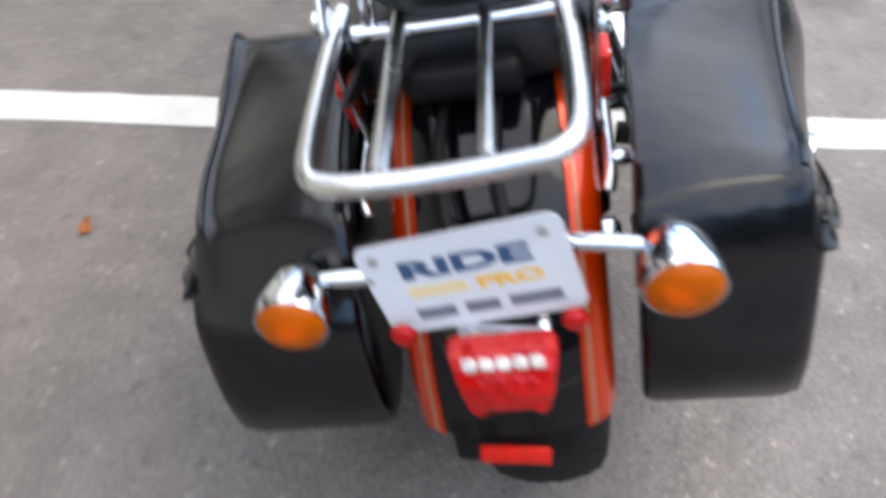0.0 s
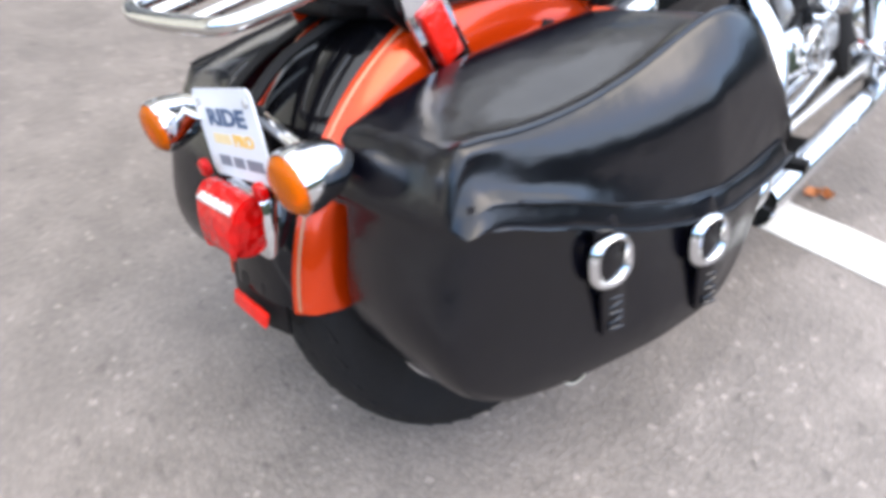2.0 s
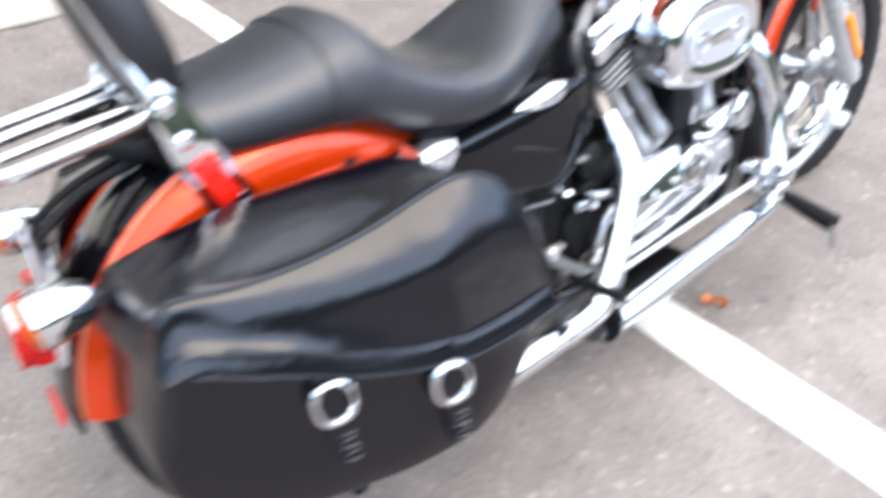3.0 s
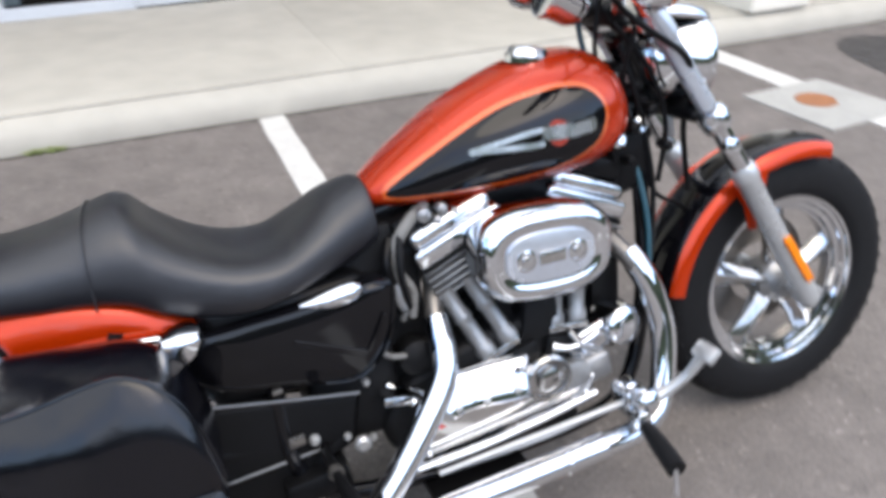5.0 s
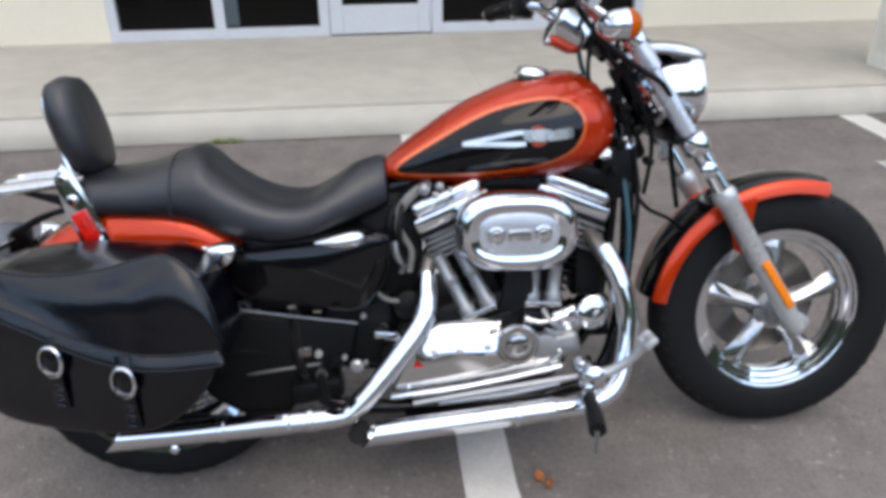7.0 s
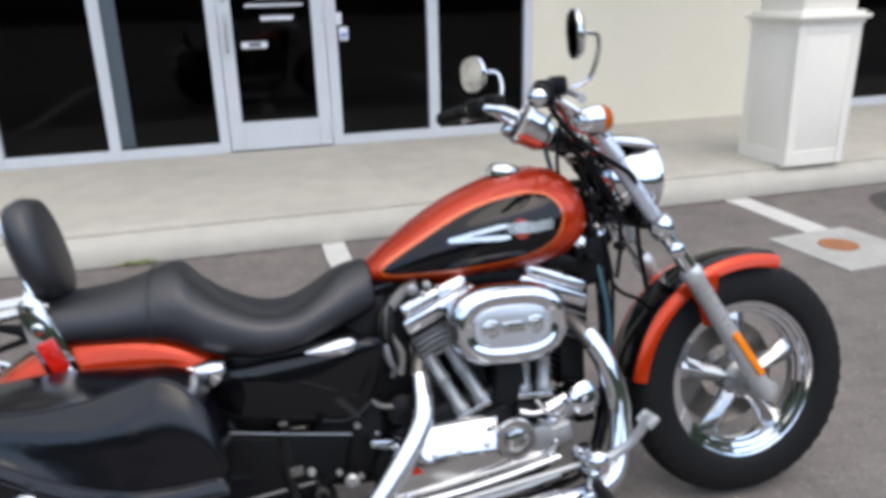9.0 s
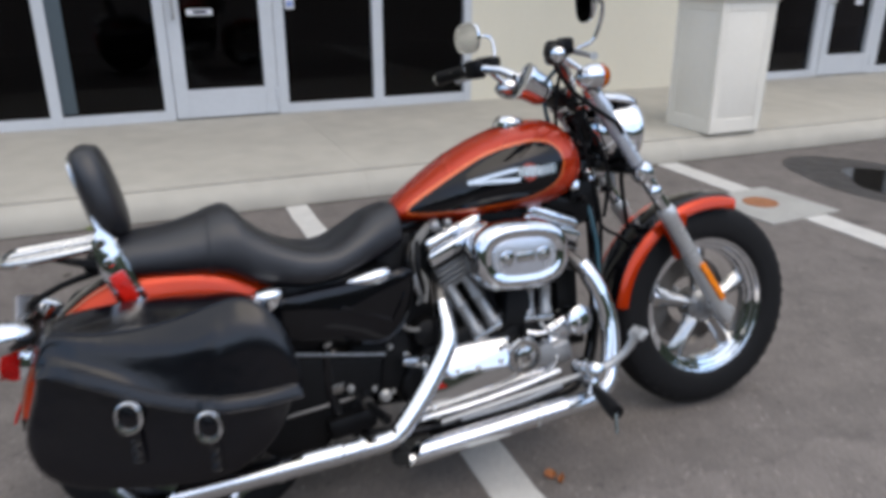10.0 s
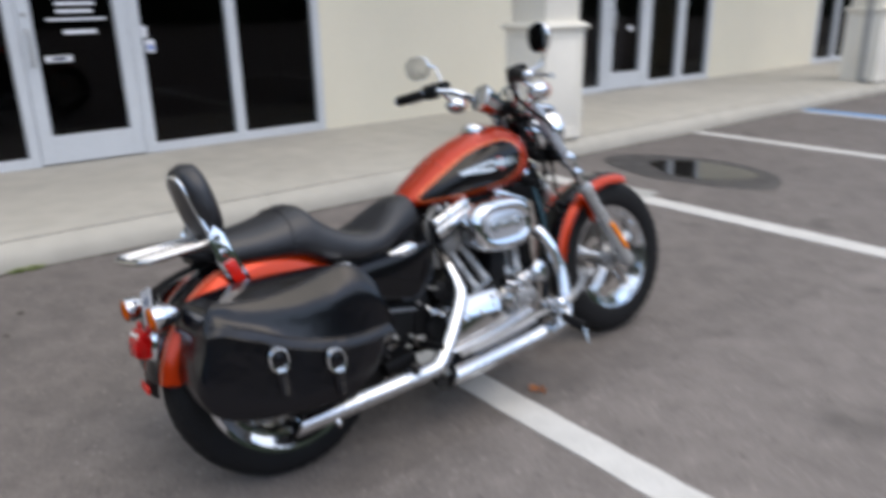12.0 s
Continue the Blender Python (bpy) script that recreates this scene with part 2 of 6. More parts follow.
WORN_CHROME = mat("dusty_chrome", (0.56, 0.56, 0.55), 0.2, metal=1.0, var=0.15, scale=16, fine=140, rough_var=0.1)
TUBE_ALU = mat("bright_fork_tube", (0.54, 0.57, 0.62), 0.26, metal=0.6, var=0.06, scale=8, rough_var=0.05)
SLIDER = mat("clear_coated_grey_aluminium", (0.52, 0.53, 0.53), 0.30, metal=0.55, var=0.1, scale=10, rough_var=0.06)
DARK_STEEL = mat("dark_brake_steel", (0.20, 0.185, 0.17), 0.35, metal=0.8, var=0.15, scale=20, rough_var=0.08)
ALU = mat("brushed_aluminium", (0.46, 0.46, 0.455), 0.34, metal=0.55, var=0.1, scale=10, rough_var=0.08)
CAST_ALU = mat("cast_silver_aluminium", (0.30, 0.30, 0.30), 0.38, metal=0.7, var=0.12, scale=14, bump=0.12, bump_scale=300)
RUBBER = mat("tyre_rubber", (0.0065, 0.0064, 0.0070), 0.72, spec=0.22, var=0.3, scale=10, fine=120, bump=0.25, bump_scale=200)
LEATHER = mat("black_leather", (0.0010, 0.0011, 0.0028), 0.20, spec=0.45, var=0.3, scale=6, fine=90, bump=0.035, bump_scale=330, rough_var=0.05)
folds(LEATHER, 11, 0.012, 0.17)
folds(LEATHER, 38, 0.005, 0.14)
VINYL = mat("black_seat_vinyl", (0.0028, 0.0030, 0.0058), 0.42, spec=0.74, var=0.2, scale=5, fine=90, bump=0.2, bump_scale=420, rough_var=0.06)
folds(VINYL, 9, 0.010, 0.25)
folds(VINYL, 32, 0.005, 0.12)
AMBER = clear_lens("amber_lens", (0.98, 0.27, 0.001))
RED_LENS = lens_mat("red_lens", (0.46, 0.003, 0.003), cell=75, depth=1.0)
CLEAR_LENS = lens_mat("clear_lens", (0.55, 0.52, 0.50))
RED_REFLECTOR = lens_mat("red_reflector", (0.55, 0.012, 0.006), 0.15)
ORANGE_REFLECTOR = lens_mat("orange_reflector", (0.85, 0.22, 0.01), 0.2)
PLATE_WHITE = mat("white_plate_enamel", (0.66, 0.68, 0.72), 0.35, var=0.05, scale=8)
PLATE_NAVY = mat("navy_print", (0.03, 0.08, 0.17), 0.45, var=0.08)
PLATE_YELLOW = mat("yellow_print", (0.80, 0.48, 0.10), 0.45, var=0.06)
PLATE_PALE = mat("pale_yellow_print", (0.78, 0.62, 0.34), 0.45, var=0.06)
PLATE_GREY = mat("dark_grey_print", (0.16, 0.18, 0.22), 0.45, var=0.08)
SILVER_LINE = mat("silver_pinstripe", (0.34, 0.20, 0.12), 0.35, metal=0.4, var=0.08)
RED_PAINT = mat("red_enamel", (0.32, 0.035, 0.02), 0.3, var=0.08, coat=0.5)
HEAD_GLASS = mat("headlamp_glass", (0.75, 0.77, 0.8), 0.08, metal=0.6, var=0.05)
MIRROR = mat("mirror_glass", (0.85, 0.86, 0.88), 0.02, metal=1.0, var=0.0, rough_var=0.0)
HOLE = mat("sooty_pipe_inside", (0.012, 0.011, 0.010), 0.9, var=0.2)
HOSE_GREY = mat("grey_hose_rubber", (0.16, 0.155, 0.145), 0.6, var=0.2, scale=20)
TEAL_WIRE = mat("teal_cable_sheath", (0.015, 0.07, 0.095), 0.5, var=0.1)


# ---- mesh helpers ----
def smooth(points, steps=6, closed=False):
    """A Catmull-Rom curve through a few control points."""
    p = [Vector(a) for a in points]
    n, out = len(p), []
    for i in range(n if closed else n - 1):
        a, b, c, d = (p[(i + k) % n] if closed else p[min(max(i + k, 0), n - 1)] for k in (-1, 0, 1, 2))
        for s in range(steps):
            t = s / steps
            out.append(0.5 * (2 * b + (c - a) * t + (2 * a - 5 * b + 4 * c - d) * t * t + (3 * b - a - 3 * c + d) * t ** 3))
    if not closed:
        out.append(p[-1])
    return out


def skin(bm, rings, closed=True, cap=True, loop=False):
    """Quads between rings of equally many points."""
    vs = [[bm.verts.new(p) for p in r] for r in rings]
    m = len(rings[0])
    for i in range(len(vs) if loop else len(vs) - 1):
        a, b = vs[i], vs[(i + 1) % len(vs)]
        for j in range(m if closed else m - 1):
            k = (j + 1) % m
            bm.faces.new((a[j], a[k], b[k], b[j]))
    if cap and closed and not loop:
        bm.faces.new(vs[0][::-1])
        bm.faces.new(vs[-1])
    bmesh.ops.recalc_face_normals(bm, faces=bm.faces)
    return bm


def tube(path, r, n=12, steps=6, cap=True, bm=None, flat=1.0):
    """A round bar along a path; r is one radius or one for each control point."""
    bm = bm or bmesh.new()
    rs = r if isinstance(r, (list, tuple)) else [r] * len(path)
    pts = smooth([(*p, q) for p, q in zip([tuple(a) for a in path], rs)], steps) if steps > 1 else [Vector((*a, q)) for a, q in zip([tuple(a) for a in path], rs)]
    radii = [p[3] for p in pts]
    pts = [Vector(p[:3]) for p in pts]
    tan = [(pts[min(i + 1, len(pts) - 1)] - pts[max(i - 1, 0)]).normalized() for i in range(len(pts))]
    up = Vector((1, 0, 0)) if abs(tan[0].x) < 0.9 else Vector((0, 0, 1))
    u = (up - tan[0] * up.dot(tan[0])).normalized()
    rings = []
    for p, t, q in zip(pts, tan, radii):
        u = (u - t * u.dot(t)).normalized()
        v = t.cross(u)
        rings.append([p + (u * math.cos(a) * flat + v * math.sin(a)) * q for a in (2 * math.pi * k / n for k in range(n))])
    return skin(bm, rings, cap=cap)


def lathe(profile, m=None, n=32, bm=None, cap=True):
    """A turned body: profile of (radius, height) about the z axis of the pose m."""
    bm = bm or bmesh.new()
    m = m or Matrix()
    rings = [[m @ Vector((r * math.cos(a), r * math.sin(a), h)) for a in (2 * math.pi * k / n for k in range(n))] for r, h in profile]
    return skin(bm, rings, cap=cap)


def ring_lathe(profile, m=None, n=48, bm=None):
    """A turned ring with a closed section."""
    bm = bm or bmesh.new()
    m = m or Matrix()
    rings = [[m @ Vector((r * math.cos(a), r * math.sin(a), h)) for r, h in profile] for a in (2 * math.pi * k / n for k in range(n))]
    return skin(bm, rings, loop=True)


def rbox(size, m=None, bevel=0.004, seg=2, bm=None):
    """A box with rounded edges."""
    own = bmesh.new()
    bmesh.ops.create_cube(own, size=1, matrix=Matrix.Diagonal((*size, 1)))
    if bevel:
        bmesh.ops.bevel(own, geom=own.edges[:], offset=min(bevel, min(size) * 0.45), segments=seg, affect="EDGES", profile=0.5)
    own.transform(m or Matrix())
    return join(bm, own)


def join(bm, other):
    if bm is None:
        return other
    me = bpy.data.meshes.new("scratch")
    other.to_mesh(me)
    bm.from_mesh(me)
    bpy.data.meshes.remove(me)
    other.free()
    return bm


def prism(outline, x0, x1, bevel=0.004, seg=2, bm=None):
    """An outline of (y, z) points given thickness along x, with rounded rims."""
    own = bmesh.new()
    a = [own.verts.new((x0, y, z)) for y, z in outline]
    b = [own.verts.new((x1, y, z)) for y, z in outline]
    f0, f1 = own.faces.new(a), own.faces.new(b[::-1])
    for i in range(len(a)):
        k = (i + 1) % len(a)
        own.faces.new((a[i], b[i], b[k], a[k]))
    bmesh.ops.recalc_face_normals(own, faces=own.faces)
    if bevel:
        bmesh.ops.bevel(own, geom=list({e for f in (f0, f1) for e in f.edges}), offset=bevel, segments=seg, affect="EDGES", profile=0.5)
    return join(bm, own)


def oval(cy, cz, ry, rz, n=40, power=2.0, turn=0.0):
    """A superellipse as (y, z) points."""
    out = []
    for k in range(n):
        a = 2 * math.pi * k / n
        c, s = math.cos(a), math.sin(a)
        y = ry * math.copysign(abs(c) ** (2 / power), c)
        z = rz * math.copysign(abs(s) ** (2 / power), s)
        out.append((cy + y * math.cos(turn) - z * math.sin(turn), cz + y * math.sin(turn) + z * math.cos(turn)))
    return out


def part(name, bm, material, parent=None, label="", angle=38):
    """Links a bmesh as one mesh object under a thing or under a part."""
    me = bpy.data.meshes.new(name)
    bm.to_mesh(me)
    bm.free()
    me.materials.append(material)
    for p in me.polygons:
        p.use_smooth = True
    me.set_sharp_from_angle(angle=radians(angle))
    ob = new(name, me)
    if parent:
        ob.parent = parent
    if label:
        ob["label"] = label
    return ob


def mirrored(bm):
    own = bm.copy()
    own.transform(Matrix.Diagonal((-1, 1, 1, 1)))
    bmesh.ops.reverse_faces(own, faces=own.faces)
    return own


def pair(name, make, material, parent, label=""):
    """A part on the right side and its mirror image on the left."""
    a = make()
    b = mirrored(a)
    return part(name, a, material, parent, label), part(name, b, material, parent, label)


def along(a, b):
    """A pose at a whose z axis points to b."""
    a, b = Vector(a), Vector(b)
    return Matrix.Translation(a) @ (b - a).to_track_quat("Z", "Y").to_matrix().to_4x4()


def rod(a, b, r, n=12, bm=None):
    return lathe([(r, 0), (r, (Vector(b) - Vector(a)).length)], along(a, b), n, bm)


def setting(name, bm, material, label, category):
    return tagged(part(name, bm, material), label, category, kind="structure")


AXLE = pose(0, 0, 0, 0, 90, 0)      # turns a lathe's axis to +x


# ---- the setting ----
KERB, TOP, WALL = -2.5, 0.165, -4.52

bm = bmesh.new()
bmesh.ops.create_grid(bm, x_segments=1, y_segments=1, size=400)
setting("ground", bm, ASPHALT, "worn grey asphalt of a parking lot with pale aggregate", "asphalt")


def flat(outline, z0, z1, bm=None):
    """A thin slab of given (x, y) outline."""
    own = bmesh.new()
    a = [own.verts.new((x, y, z0)) for x, y in outline]
    b = [own.verts.new((x, y, z1)) for x, y in outline]
    own.faces.new(b)
    for i in range(len(a)):
        k = (i + 1) % len(a)
        own.faces.new((a[i], a[k], b[k], b[i]))
    bmesh.ops.recalc_face_normals(own, faces=own.faces)
    return join(bm, own)


def ragged_line(x0, x1, y0, y1, seed):
    """A painted stripe with slightly uneven edges."""
    rnd = random.Random(seed)
    n = 60
    xs = [x0 + (x1 - x0) * i / n for i in range(n + 1)]
    low = [(x, y0 + rnd.uniform(-0.003, 0.003)) for x in xs]
    high = [(x, y1 + rnd.uniform(-0.003, 0.003)) for x in reversed(xs)]
    return flat(low + high, 0.0005, 0.004)


for i, (y, w) in enumerate(((-4.4, 0.122), (-1.86, 0.122), (0.731, 0.126), (3.33, 0.165), (5.93, 0.15))):
    tagged(part("parking_line", ragged_line(-2.49, 3.1, y, y + w, i), LINE), "worn white painted parking line on the asphalt", "parking line", "parking lines", "structure")
tagged(part("parking_line", ragged_line(-2.45, 3.1, 8.03, 8.15, 9), OLD_LINE), "white painted line of a marked bay beside a blue one", "parking line", kind="structure")
tagged(part("blue_line", ragged_line(-2.48, 3.1, 8.16, 8.36, 10), BLUE_LINE), "faded blue painted line beside a white one", "parking line", kind="structure")

# pale concrete patch with a rusty round cover
cover = new("valve_cover")
tagged(cover, "rusty round iron valve cover set in a pale concrete patch", "valve cover")
a0 = radians(4)
corners = [(-1.48 + 0.27 * (sx * math.cos(a0) - sy * math.sin(a0)), 3.34 + 0.27 * (sx * math.sin(a0) + sy * math.cos(a0))) for sx, sy in ((-1, -1), (1, -1), (1, 1), (-1, 1))]
part("concrete_collar", flat(corners, 0.0, 0.0075), PATCH, cover, "square pale concrete collar")
part("lid", lathe([(0.002, 0.009), (0.06, 0.0105), (0.083, 0.0105), (0.088, 0.012), (0.098, 0.012), (0.1, 0.006)], pose(-1.52, 3.32, 0), 28), RUST, cover)


def blob(cx, cy, rx, ry, seed, z, n=48, rough=0.06):
    rnd = random.Random(seed)
    ph = [rnd.uniform(0, 6.28) for _ in range(5)]
    pts = []
    for k in range(n):
        a = 2 * math.pi * k / n
        f = 1 + rough * sum(math.sin((i + 2) * a + ph[i]) / (i + 1) for i in range(5))
        pts.append((cx + rx * f * math.cos(a), cy + ry * f * math.sin(a)))
    return flat(pts, 0.0006, z)


puddle = tagged(new("puddle"), "shallow puddle with a dark wet rim on asphalt", "puddle", kind="structure")
part("wet_rim", blob(-1.53, 4.44, 0.73, 0.49, 3, 0.002), WET, puddle)
part("water", blob(-1.46, 4.49, 0.39, 0.33, 8, 0.004, rough=0.1), WATER, puddle)

# walkway: slabs with a rolled kerb, parted by tooled joints
walkway = tagged(new("walkway"), "raised pale concrete walkway with a rolled kerb", "walkway", kind="structure")
section = [(WALL, 0.0), (WALL, TOP), (KERB - 0.24, TOP)] + [(KERB - 0.24 + 0.232 * math.sin(a), TOP - 0.115 * (1 - math.cos(a))) for a in (radians(q) for q in (10, 20, 30, 40, 50, 60, 70, 80))] + [(KERB, 0.03), (KERB, 0.0)]
joints = [-8.0, -5.66, -3.36, -1.06, 1.24, 3.54, 5.84, 8.14, 10.44, 12.74, 15.04, 17.34]
for y0, y1 in zip(joints, joints[1:]):
    own = bmesh.new()
    rings = [[(x, y, z) for x, z in section] for y in (y0 + 0.0005, y1 - 0.0005)]
    skin(own, rings)
    bmesh.ops.bevel(own, geom=[e for e in own.edges if abs(e.verts[0].co.y - e.verts[1].co.y) < 1e-6 and max(v.co.z for v in e.verts) > 0.02 and min(v.co.x for v in e.verts) > WALL - 1 and not all(v.co.z < 0.01 for v in e.verts)], offset=0.001, segments=1, affect="EDGES")
    part("slab", own, CONCRETE, walkway, angle=30)
part("joint_bed", rbox((KERB - WALL - 0.1, joints[-1] - joints[0], 0.15), pose((KERB + WALL - 0.1) / 2, (joints[-1] + joints[0]) / 2, 0.08), 0), CONCRETE, walkway)


def wall_piece(name, y0, y1, z0, z1, label):
    return setting(name, rbox((0.2, y1 - y0, z1 - z0), pose(WALL - 0.1, (y0 + y1) / 2, (z0 + z1) / 2), 0), STUCCO, label, "wall")


HEAD, ROOF = 2.55, 4.1
bays = [(-1.35, 2.825), (5.78, 9.32), (12.45, 14.0)]
edges = [-8.0] + [v for b in bays for v in b] + [18.0]
for i in range(0, len(edges), 2):
    wall_piece("wall_%d" % (i // 2 + 1), edges[i], edges[i + 1], 0, ROOF, "smooth cream stucco shop wall")
for i, (y0, y1) in enumerate(bays):
    wall_piece("wall_%d" % (i + 5), y0, y1, HEAD, ROOF, "cream stucco above a shopfront")
# unseen eave and beam, sized by the sky light they let past
setting("ceiling", rbox((1.0, 26, 0.25), pose(-4.1, 5, 4.225), 0.01), SOFFIT, "assumed unseen white eave, kept short to let sky light in", "ceiling")
setting("trim", rbox((0.36, 26, 0.16), pose(KERB - 0.29, 5, 4.18), 0.01), SOFFIT, "assumed unseen white beam over the columns, kept thin for sky light", "beam")


def bar(y0, y1, z0, z1, depth=0.10, x=WALL - 0.03):
    return rbox((depth, y1 - y0, z1 - z0), pose(x - depth / 2 + 0.03, (y0 + y1) / 2, (z0 + z1) / 2), 0.003, 1)


def pane(y0, y1, z0, z1, parent, x=WALL - 0.05):
    ob = part("pane", rbox((0.008, y1 - y0, z1 - z0), pose(x, (y0 + y1) / 2, (z0 + z1) / 2), 0), WINDOW_GLASS, parent)
    ob.visible_shadow = False
    return ob


def shopfront(name, y0, y1, uprights, door, label):
    """Aluminium shopfront: sill, head, uprights, panes; the door gap stays free."""
    w = tagged(new(name), label, "shop window", kind="structure")
    part("head_rail", bar(y0, y1, HEAD - 0.07, HEAD), ALU_WHITE, w)
    for a, b in uprights:
        part("mullion", bar(a, b, TOP, HEAD - 0.07), ALU_WHITE, w)
    for (a, b), (c, d) in zip(uprights, uprights[1:]):
        if door and abs(b - door[0]) < 0.05:
            part("door_header", bar(b, c, 2.2, 2.27), ALU_WHITE, w)
            pane(b, c, 2.27, HEAD - 0.07, w)
            continue
        part("sill", bar(b, c, TOP, TOP + 0.075), ALU_WHITE, w)
        pane(b, c, TOP + 0.075, HEAD - 0.07, w)
    return w


def shop_door(name, y0, y1, label):
    d = tagged(new(name), label, "glass door", kind="structure")
    x = WALL - 0.025
    part("stile", bar(y0 + 0.004, y0 + 0.105, TOP + 0.012, 2.195, 0.05, x), ALU_WHITE, d)
    part("stile", bar(y1 - 0.105, y1 - 0.004, TOP + 0.012, 2.195, 0.05, x), ALU_WHITE, d)
    part("bottom_rail", bar(y0 + 0.105, y1 - 0.105, TOP + 0.012, 0.39, 0.05, x), ALU_WHITE, d)
    part("top_rail", bar(y0 + 0.105, y1 - 0.105, 2.08, 2.195, 0.05, x), ALU_WHITE, d)
    pane(y0 + 0.105, y1 - 0.105, 0.39, 2.08, d)
    h = tube([(WALL + 0.01, y0 + 0.055, 0.93), (WALL + 0.06, y0 + 0.055, 0.96), (WALL + 0.06, y0 + 0.055, 1.16), (WALL + 0.01, y0 + 0.055, 1.19)], 0.011, 10, 5)
    part("pull_handle", h, ALU, d)
    part("lock", lathe([(0.02, 0), (0.02, 0.012), (0.012, 0.016)], pose(WALL + 0.004, y0 + 0.055, 1.30) @ AXLE, 16), ALU, d)
    for z in (0.32, 1.17):
        part("hinge", rbox((0.02, 0.02, 0.12), pose(WALL + 0.008, y1 - 0.012, z), 0.004), ALU_WHITE, d)
    return d


shopfront("window_1", -1.35, 2.825, [(-1.35, -1.28), (-0.565, -0.483), (0.232, 0.31), (1.11, 1.195), (1.923, 2.01), (2.755, 2.825)], (0.31, 1.11), "dark tinted shopfront with white aluminium frames")
door_one = shop_door("door_1", 0.31, 1.11, "closed white aluminium glass door with white lettering")
shopfront("window_2", 5.78, 9.32, [(5.78, 5.86), (6.88, 6.99), (7.78, 7.885), (8.513, 8.66), (9.25, 9.32)], (6.99, 7.78), "dark tinted shopfront with white aluminium frames further along")
door_two = shop_door("door_2", 6.99, 7.78, "closed white aluminium glass door of the next shop")
shopfront("window_3", 12.45, 14.0, [(12.45, 12.55), (13.18, 13.28), (13.9, 14.0)], None, "dark two-pane shop window in white frames")


def print_bar(y0, y1, z0, z1, material, parent, name="print"):
    return part(name, rbox((0.003, y1 - y0, z1 - z0), pose(WALL - 0.043, (y0 + y1) / 2, (z0 + z1) / 2), 0), material, parent)


for y0, y1, z0, z1 in ((0.52, 0.95, 1.245, 1.262), (0.60, 0.86, 1.30, 1.325), (0.60, 0.88, 1.355, 1.38), (0.57, 0.9, 1.41, 1.435), (0.63, 0.87, 1.145, 1.175)):
    print_bar(y0, y1, z0, z1, STICKER, door_one, "lettering")
print_bar(0.47, 0.66, 0.945, 0.99, STICKER, door_one, "sticker")
print_bar(0.52, 0.62, 0.957, 0.98, STICKER_BLUE, door_one, "sticker")
print_bar(7.45, 7.55, 0.91, 0.97, STICKER, door_two, "sticker")
lock_box = tagged(new("lock_box"), "small white and blue notice box on the shop window", "notice box")
part("case", rbox((0.03, 0.07, 0.1), pose(WALL + 0.018, 1.24, 1.03), 0.006), STICKER, lock_box)
part("label_strip", rbox((0.004, 0.05, 0.04), pose(WALL + 0.035, 1.24, 1.02), 0.001), STICKER_BLUE, lock_box)
part("upper_case", rbox((0.02, 0.045, 0.09), pose(WALL + 0.013, 1.21, 1.14), 0.005), STICKER, lock_box)

# rooms behind the glass
for i, (y0, y1) in enumerate(((-7.9, 5.2), (5.3, 18.0))):
    own = bmesh.new()
    for size, at in (((0.1, y1 - y0, 3.1), (-10, (y0 + y1) / 2, 1.55)), ((5.4, 0.1, 3.1), (-7.3, y0, 1.55)), ((5.4, 0.1, 3.1), (-7.3, y1, 1.55)), ((5.4, y1 - y0, 0.1), (-7.35, (y0 + y1) / 2, 0.11)), ((5.4, y1 - y0, 0.1), (-7.35, (y0 + y1) / 2, 3.05))):
        rbox(size, pose(*at), 0, bm=own)
    setting("room_%d" % (i + 1), own, ROOM, "dark shop interior behind tinted glass", "room")
# grey-blue panel strip by the mullion, set just before the glass
blind = tagged(part("blind", rbox((0.012, 0.115, 2.2), pose(WALL - 0.026, -0.435, 1.36), 0.004), GREY_STRIP), "grey-blue panel strip beside the window mullion", "blind")


def column(name, cy, label):
    c = tagged(new(name), label, "column", kind="structure")
    cx = KERB - 0.29
    part("pedestal", rbox((0.46, 0.46, 0.93), pose(cx, cy, TOP + 0.465), 0.008), COLUMN_PAINT, c)
    for a in (0, 90, 180, 270):     # raised frames round a sunk panel on each side
        f = bmesh.new()
        for w, h, y, z in ((0.07, 0.93, -0.205, 0), (0.07, 0.93, 0.205, 0), (0.34, 0.1, 0, -0.415), (0.34, 0.08, 0, 0.425)):
            rbox((0.006, w, h), pose(0.232, y, z), 0.0025, 1, f)
        f.transform(pose(cx, cy, TOP + 0.465) @ pose(0, 0, 0, 0, 0, a))
        part("panel_frame", f, COLUMN_PAINT, c)
    own = bmesh.new()
    for w, z, h in ((0.495, 1.085, 0.03), (0.54, 1.112, 0.028), (0.49, 1.135, 0.02)):
        rbox((w, w, h), pose(cx, cy, z), 0.006, 2, own)
    part("cap_moulding", own, COLUMN_PAINT, c)
    part("shaft", rbox((0.41, 0.41, 2.96), pose(cx, cy, 2.62), 0.008), COLUMN_PAINT, c)
    return c


column("column_1", 4.04, "square ivory column with a panelled pedestal")
column("column_2", 10.45, "square ivory column further along the walkway")
spout = tagged(new("downspout"), "grey rainwater pipe beside a column", "downspout")
part("pipe", tube([(KERB - 0.2, 10.13, 2.9), (KERB - 0.2, 10.13, 0.3), (KERB - 0.16, 10.13, 0.2), (KERB - 0.1, 10.13, 0.18)], 0.035, 12, 4), PIPE_GREY, spout)
part("strap", ring_lathe([(0.034, -0.015), (0.04, -0.015), (0.04, 0.015), (0.034, 0.015)], pose(KERB - 0.2, 10.13, 1.2), 16), PIPE_GREY, spout)


